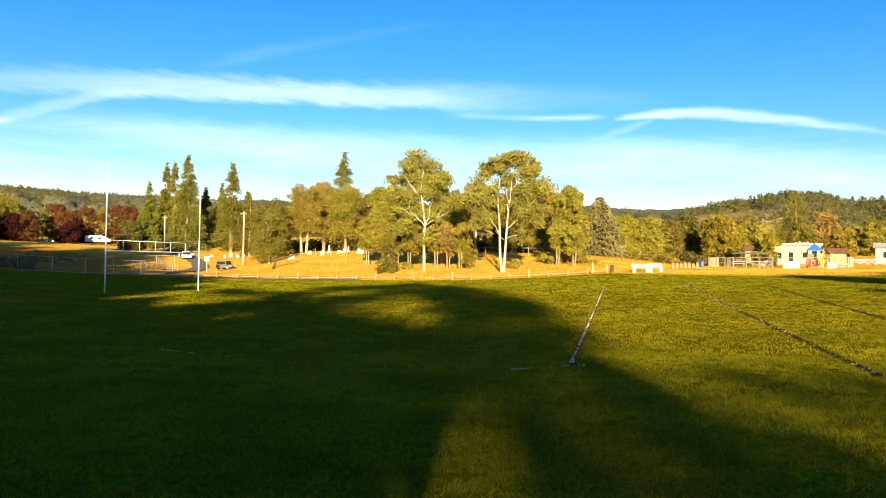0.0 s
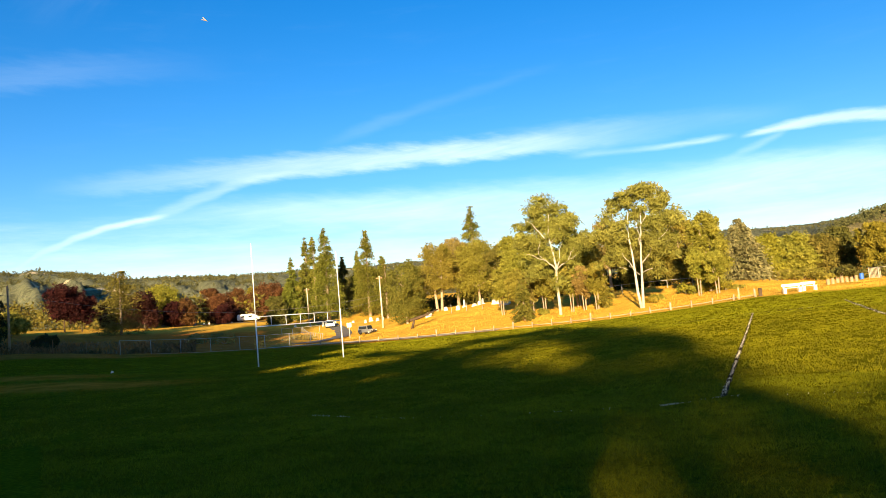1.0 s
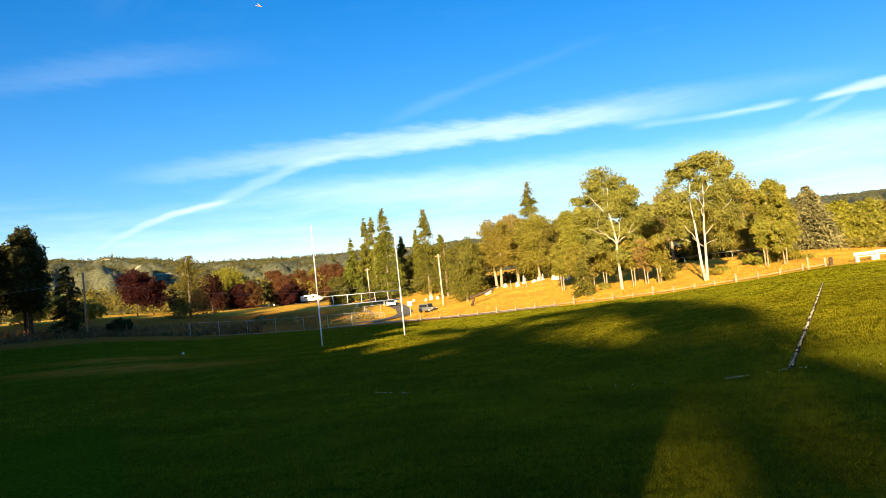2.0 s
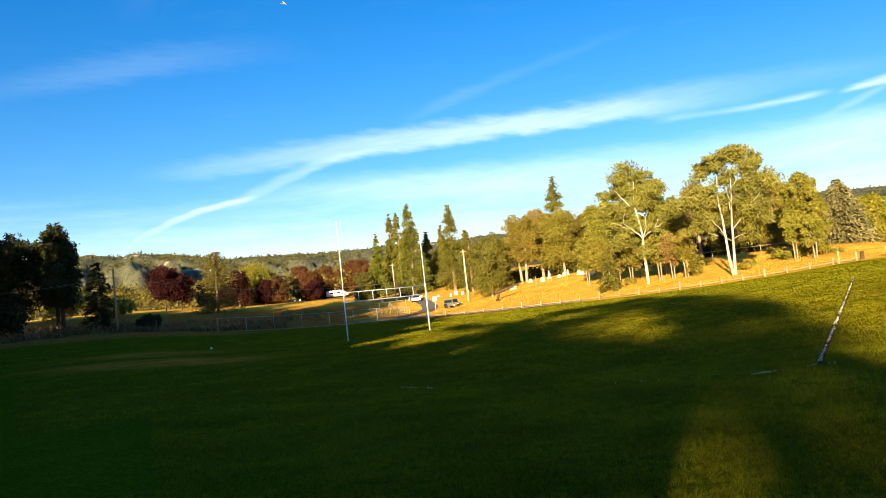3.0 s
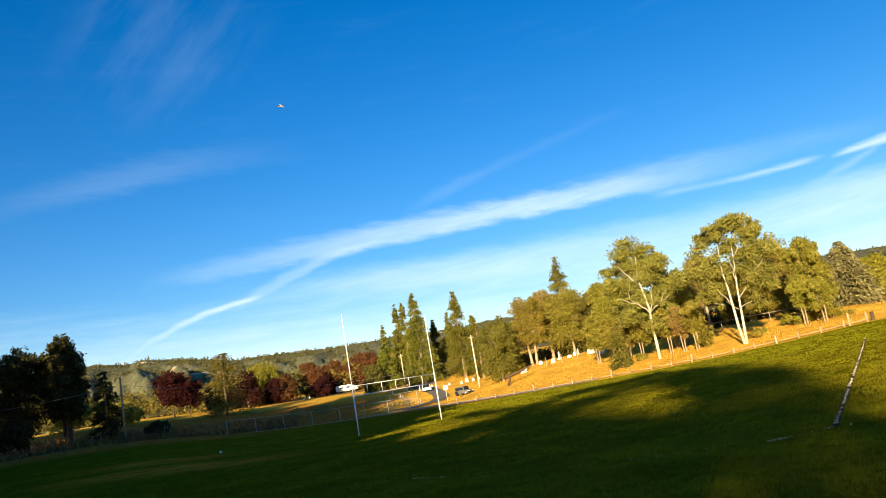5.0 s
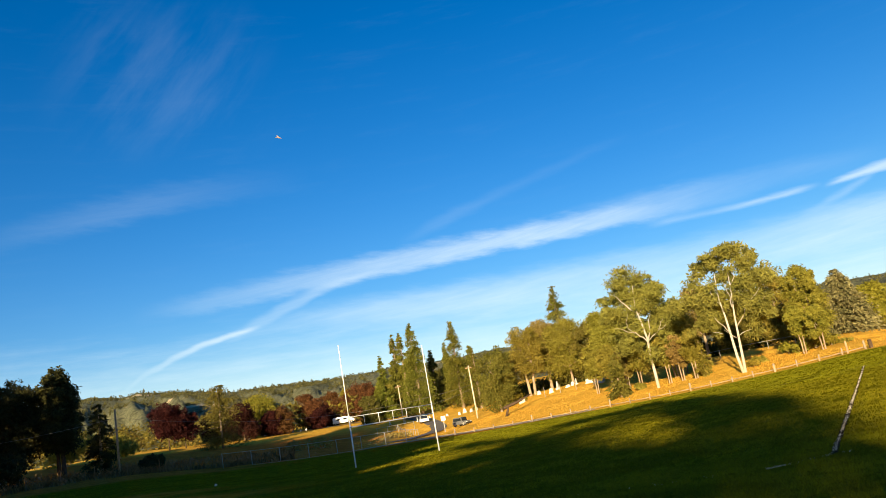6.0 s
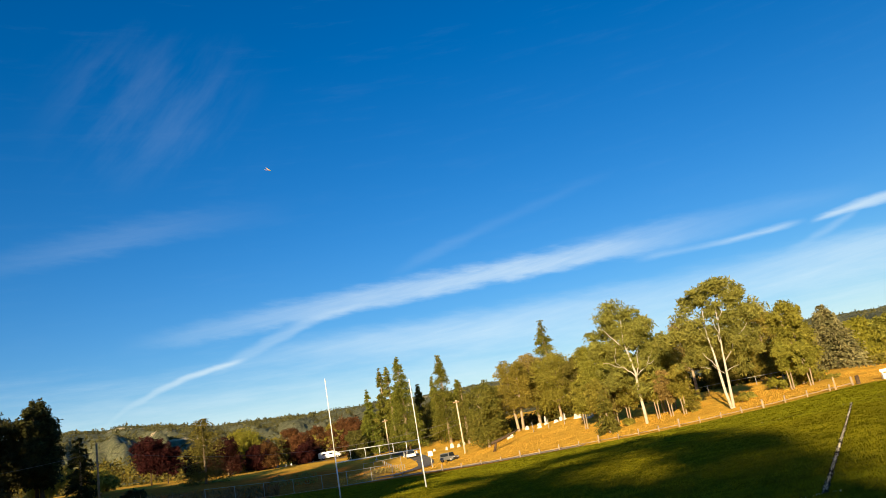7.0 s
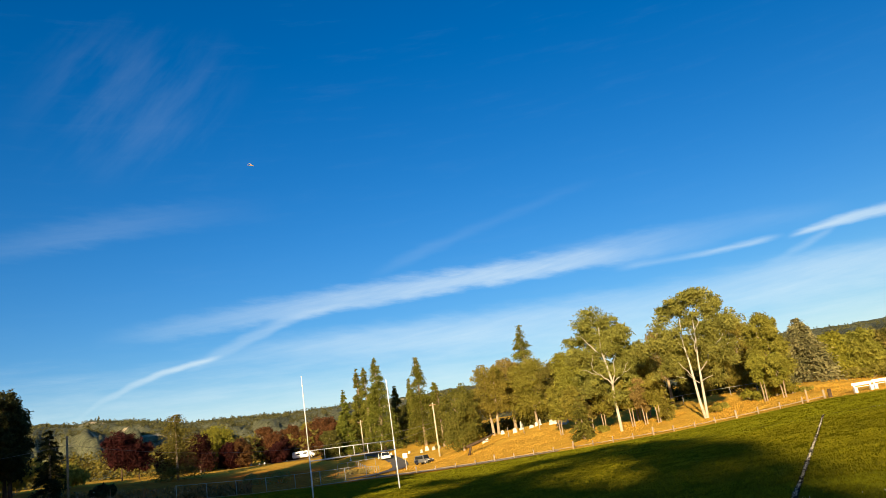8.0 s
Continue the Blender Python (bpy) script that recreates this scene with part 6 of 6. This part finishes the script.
def boomerang(az, el, d):
    """A flying boomerang, far out over the field."""
    x, y = polar(az, d * math.cos(radians(el)))
    bm = bmesh.new()
    outer = [(-0.40, -0.26), (-0.36, -0.31), (0.02, -0.02), (0.06, 0.0), (0.02, 0.02), (-0.36, 0.31), (-0.40, 0.26), (-0.10, 0.0)]
    top = [bm.verts.new((u, v, 0.012)) for u, v in outer]
    low = [bm.verts.new((u, v, -0.012)) for u, v in outer]
    n = len(outer)
    bm.faces.new((top[0], top[1], top[2], top[7]))
    bm.faces.new((top[2], top[3], top[4], top[7]))
    bm.faces.new((top[4], top[5], top[6], top[7]))
    bm.faces.new((low[7], low[2], low[1], low[0]))
    bm.faces.new((low[7], low[4], low[3], low[2]))
    bm.faces.new((low[7], low[6], low[5], low[4]))
    for k in range(n):
        bm.faces.new((top[k], low[k], low[(k + 1) % n], top[(k + 1) % n]))
    b = thing("boomerang", pose(x, y, 1.8 + d * math.sin(radians(el)), 40, 25, 30), "varnished wooden boomerang in flight over the field", "boomerang")
    part("blade", bm, GLOW_YELLOW, b)


boomerang(-25.9, 22.2, 62)


# ---- grass ----
def blade_mesh(rng, p, heights, thick, bent=True):
    """Thin blades standing at p, bent or straight. Returns corners and faces."""
    n = len(p)
    h = rng.uniform(*heights, n)[:, None]
    ang = rng.random(n) * 2 * math.pi
    side = np.stack([np.cos(ang), np.sin(ang), np.zeros(n)], axis=1) * (thick * (0.6 + 0.8 * rng.random(n)))[:, None]
    tilt = rng.normal(size=(n, 3)) * np.array([0.45, 0.45, 0.0])
    up = np.array([0, 0, 1.0])
    if not bent:
        return np.stack([p - side, p + side, p + (up + tilt) * h], axis=1).reshape(-1, 3), np.arange(n * 3).reshape(-1, 3)
    mid, tip = p + (up + tilt * 0.5) * h * 0.55, p + (up + tilt * 1.3) * h
    verts = np.stack([p - side, p + side, mid + side * 0.7, tip, mid - side * 0.7], axis=1).reshape(-1, 3)
    return verts, np.arange(n * 5).reshape(-1, 5)


def blades(name, spots, heights, mat, label, seed, thick, bent=True):
    v, f = blade_mesh(np.random.default_rng(seed), np.asarray(spots), heights, thick, bent)
    return tagged(soup(name, v, f, mat), label, "grass", kind="stuff")


# ---- field lines ----
def chalk_line(name, a, b, width, white, label, seed, dark=0.0):
    """A worn field line: ragged crumbs of chalk and, where it was burnt in, a strip of dead grass."""
    rng = np.random.default_rng(seed)
    (ax, ay), (bx, by) = a, b
    length = math.hypot(bx - ax, by - ay)
    ux, uy = (bx - ax) / length, (by - ay) / length
    m = pose(ax, ay, 0)
    line = thing(name, m, label, "field line", "field lines", "structure")

    def crumbs(count, wide, lift, sizes):
        verts, faces = [], []
        for _ in range(count):
            t = rng.random() * length
            if noise.noise((t * 0.55, seed * 3.1, lift * 9)) < -0.35 + 0.1 * (1 - white):
                if rng.random() > 0.3:
                    continue
            o = rng.normal() * wide * 0.33
            cx, cy = ux * t - uy * o, uy * t + ux * o
            n, s, base = 6, rng.uniform(*sizes), len(verts)
            z = ground(ax + cx, ay + cy) + lift
            for k in range(n):
                q = 2 * math.pi * k / n
                r = s * (0.6 + 0.7 * rng.random())
                p, w = math.cos(q) * r * 1.7, math.sin(q) * r
                verts.append((cx + ux * p - uy * w, cy + uy * p + ux * w, z + 0.012 * rng.random()))
            faces.append([base + k for k in range(n)])
        return verts, faces

    if dark:
        v, f = crumbs(int(length * 70), width * 1.0, 0.008, (0.018, 0.05))
        soup("burnt_grass", v, f, SOIL, line)
    n = int(length * 150 * white)
    t = rng.random(n) * length
    keep = np.array([noise.noise((q * 0.55, seed * 3.1, 0.2)) + 0.9 * noise.noise((q * 3.1, seed * 1.7, 4.0)) > -0.2 + 0.45 * (1 - white) or rng.random() < 0.1 for q in t])
    t = t[keep]
    o = rng.normal(size=len(t)) * width * 0.33
    cx, cy = ux * t - uy * o, uy * t + ux * o
    base = np.stack([cx, cy, [ground(ax + p, ay + q) - 0.003 for p, q in zip(cx, cy)]], axis=1)
    v, f = blade_mesh(rng, base, (0.018, 0.042), 0.007)
    soup("painted_grass", v, f, CHALK, line)


SOIL = worn("bare_soil", (0.020, 0.013, 0.003), (0.05, 0.032, 0.010), 0.95, 2.0, 0, 0.5, shine=0.08)
chalk_line("field_line", (2.2, 14.3), (9.8, 47.7), 0.045, 0.8, "worn white chalk touchline", 1, 0.6)
chalk_line("field_line", (1.08, 13.8), (2.2, 14.3), 0.06, 1.5, "worn white chalk line meeting the touchline", 2)
chalk_line("field_line", (2.25, 14.3), (4.4, 13.35), 0.08, 0.3, "faded chalk line across the grass", 3)
chalk_line("field_line", (7.2, 13.1), (16.4, 52.5), 0.12, 0.3, "dark burnt field line with chalk remains", 4, 1.0)
chalk_line("field_line", (13.9, 24.3), (20.7, 49.3), 0.14, 0.08, "dark burnt field line in the far grass", 5, 1.0)
chalk_line("field_line", (-6.1, 16.3), (-3.6, 14.75), 0.06, 0.45, "faint white chalk line in the shade", 6)
chalk_line("field_line", (-3.6, 14.75), (1.08, 13.8), 0.07, 0.1, "faded chalk line in the shade", 7)
chalk_line("field_line", (5.0, 48.6), (13.5, 46.8), 0.12, 0.1, "dark cross line in the far grass", 8, 0.8)
# where the grass is cut short or burnt away along the lines
WORN_LINES = [((2.2, 14.3), (9.8, 47.7), 0.07), ((1.08, 13.8), (2.2, 14.3), 0.05), ((2.25, 14.3), (4.4, 13.35), 0.03), ((7.2, 13.1), (16.4, 52.5), 0.10), ((13.9, 24.3), (20.7, 49.3), 0.12), ((-6.1, 16.3), (-3.6, 14.75), 0.04), ((5.0, 48.6), (13.5, 46.8), 0.14)]


def bare_many(x, y):
    return np.max([k * np.clip(1.6 - 1.6 * np.hypot((x - a) / p, (y - b) / q), 0, 1) for a, b, p, q, k in BARE], axis=0)


def lumps(x, y, size, seed):
    """Smooth uneven values from 0 to 1 over the plane, in lumps of about that size."""
    table = np.random.default_rng(seed).random((257, 257))
    u, v = x / size + 1000.0, y / size + 1000.0
    i, j = np.floor(u).astype(int), np.floor(v).astype(int)
    p, q = u - i, v - j
    p, q = p * p * (3 - 2 * p), q * q * (3 - 2 * q)
    i, j = i % 256, j % 256
    return (table[i, j] * (1 - p) + table[i + 1, j] * p) * (1 - q) + (table[i, j + 1] * (1 - p) + table[i + 1, j + 1] * p) * q


def lawn_spots(seed, count, d0, d1, a0, a1, tuft, per, power=1.0, thin=0.42):
    """Places of grass blades: tufts of so many blades, fewer in worn hollows and bare places."""
    rng = np.random.default_rng(seed)
    n = count // per
    d = (d0 ** power + (d1 ** power - d0 ** power) * rng.random(n)) ** (1 / power)
    az = np.radians(rng.uniform(a0, a1, n))
    x, y = d * np.sin(az), d * np.cos(az)
    lush = 0.6 * lumps(x, y, tuft * 4, 3) + 0.15 * lumps(x, y, tuft * 14, 4) + 0.25 * lumps(x, y, tuft * 1.6, 5)
    keep = lush > thin - 0.2 + 0.3 * rng.random(n)
    x, y = np.repeat(x[keep], per), np.repeat(y[keep], per)
    x, y = x + rng.normal(size=len(x)) * tuft * 0.5, y + rng.normal(size=len(x)) * tuft * 0.5
    ok = bare_many(x, y) < 0.25 + 0.5 * rng.random(len(x))
    far = np.hypot(x, y) / np.interp(np.degrees(np.arctan2(x, y)), AZ, EDGE)
    ok &= far < np.where(x < -0.58 * y, 0.85, np.where(x < -0.44 * y, 0.95, 0.99))
    for (ax, ay), (bx, by), half in WORN_LINES:
        length = math.hypot(bx - ax, by - ay)
        along, across = ((x - ax) * (bx - ax) + (y - ay) * (by - ay)) / length, ((x - ax) * (by - ay) - (y - ay) * (bx - ax)) / length
        ok &= ~((along > 0) & (along < length) & (np.abs(across) < half * (0.5 + rng.random(len(x)))))
    x, y = x[ok], y[ok]
    return np.stack([x, y, ground_many(x, y) - 0.004], axis=1)


blades("grass", lawn_spots(31, 190000, 4.6, 9.5, -34, 33, 0.05, 8, 1.0, 0.46), (0.022, 0.055), BLADES, "short tufted green grass of the field", 32, 0.0036)
blades("grass", lawn_spots(39, 30000, 4.6, 9.5, -52, -34, 0.06, 10), (0.025, 0.06), BLADES, "short tufted green grass in the shade", 40, 0.0045, False)
blades("grass", lawn_spots(37, 260000, 9.5, 17.0, -38, 34, 0.06, 6), (0.025, 0.062), BLADES, "short tufted green grass further out", 38, 0.0055, False)
blades("grass", lawn_spots(33, 300000, 17.0, 45.0, -46, 34, 0.09, 4), (0.03, 0.065), BLADES, "mown green grass further out", 34, 0.010, False)
blades("grass", lawn_spots(35, 255000, 45.0, 104.0, -50, 34, 0.22, 4, 0.6, 0.36), (0.035, 0.075), BLADES, "mown green grass at the far side", 36, 0.024, False)


def straw_spots(seed, count):
    rng = np.random.default_rng(seed)
    spots = []
    for _ in range(count):
        az, s = rng.uniform(-24, 31), 1.0 + 0.42 * rng.random()
        off = float(np.interp(az, [12, 17, 22], [0, 0.06, 0.10]))
        x, y = at_edge(az, s - off + 0.012)
        spots.append((x, y, ground(x, y) - 0.03))
    return spots


blades("dry_grass", straw_spots(41, 55000), (0.07, 0.2), STRAWS, "dry golden grass on the slope", 42, 0.024, False)


def weed_spots(seed, count):
    rng = np.random.default_rng(seed)
    spots = []
    while len(spots) < count:
        az, s = rng.uniform(-49, -28), 1.012 + 0.2 * rng.random() ** 1.6
        x, y = at_edge(az, s)
        if noise.noise((x * 0.15, y * 0.15, 9.0)) > -0.15:
            spots.append((x, y, ground(x, y) - 0.05))
    return spots


WEEDS = leafy("dry_weeds", (0.12, 0.06, 0.02), (0.26, 0.13, 0.045), (0.42, 0.24, 0.09), 0.3)
blades("weeds", weed_spots(51, 4600), (0.3, 1.1), WEEDS, "tall dry brown weeds behind the chain-link fence", 52, 0.05)
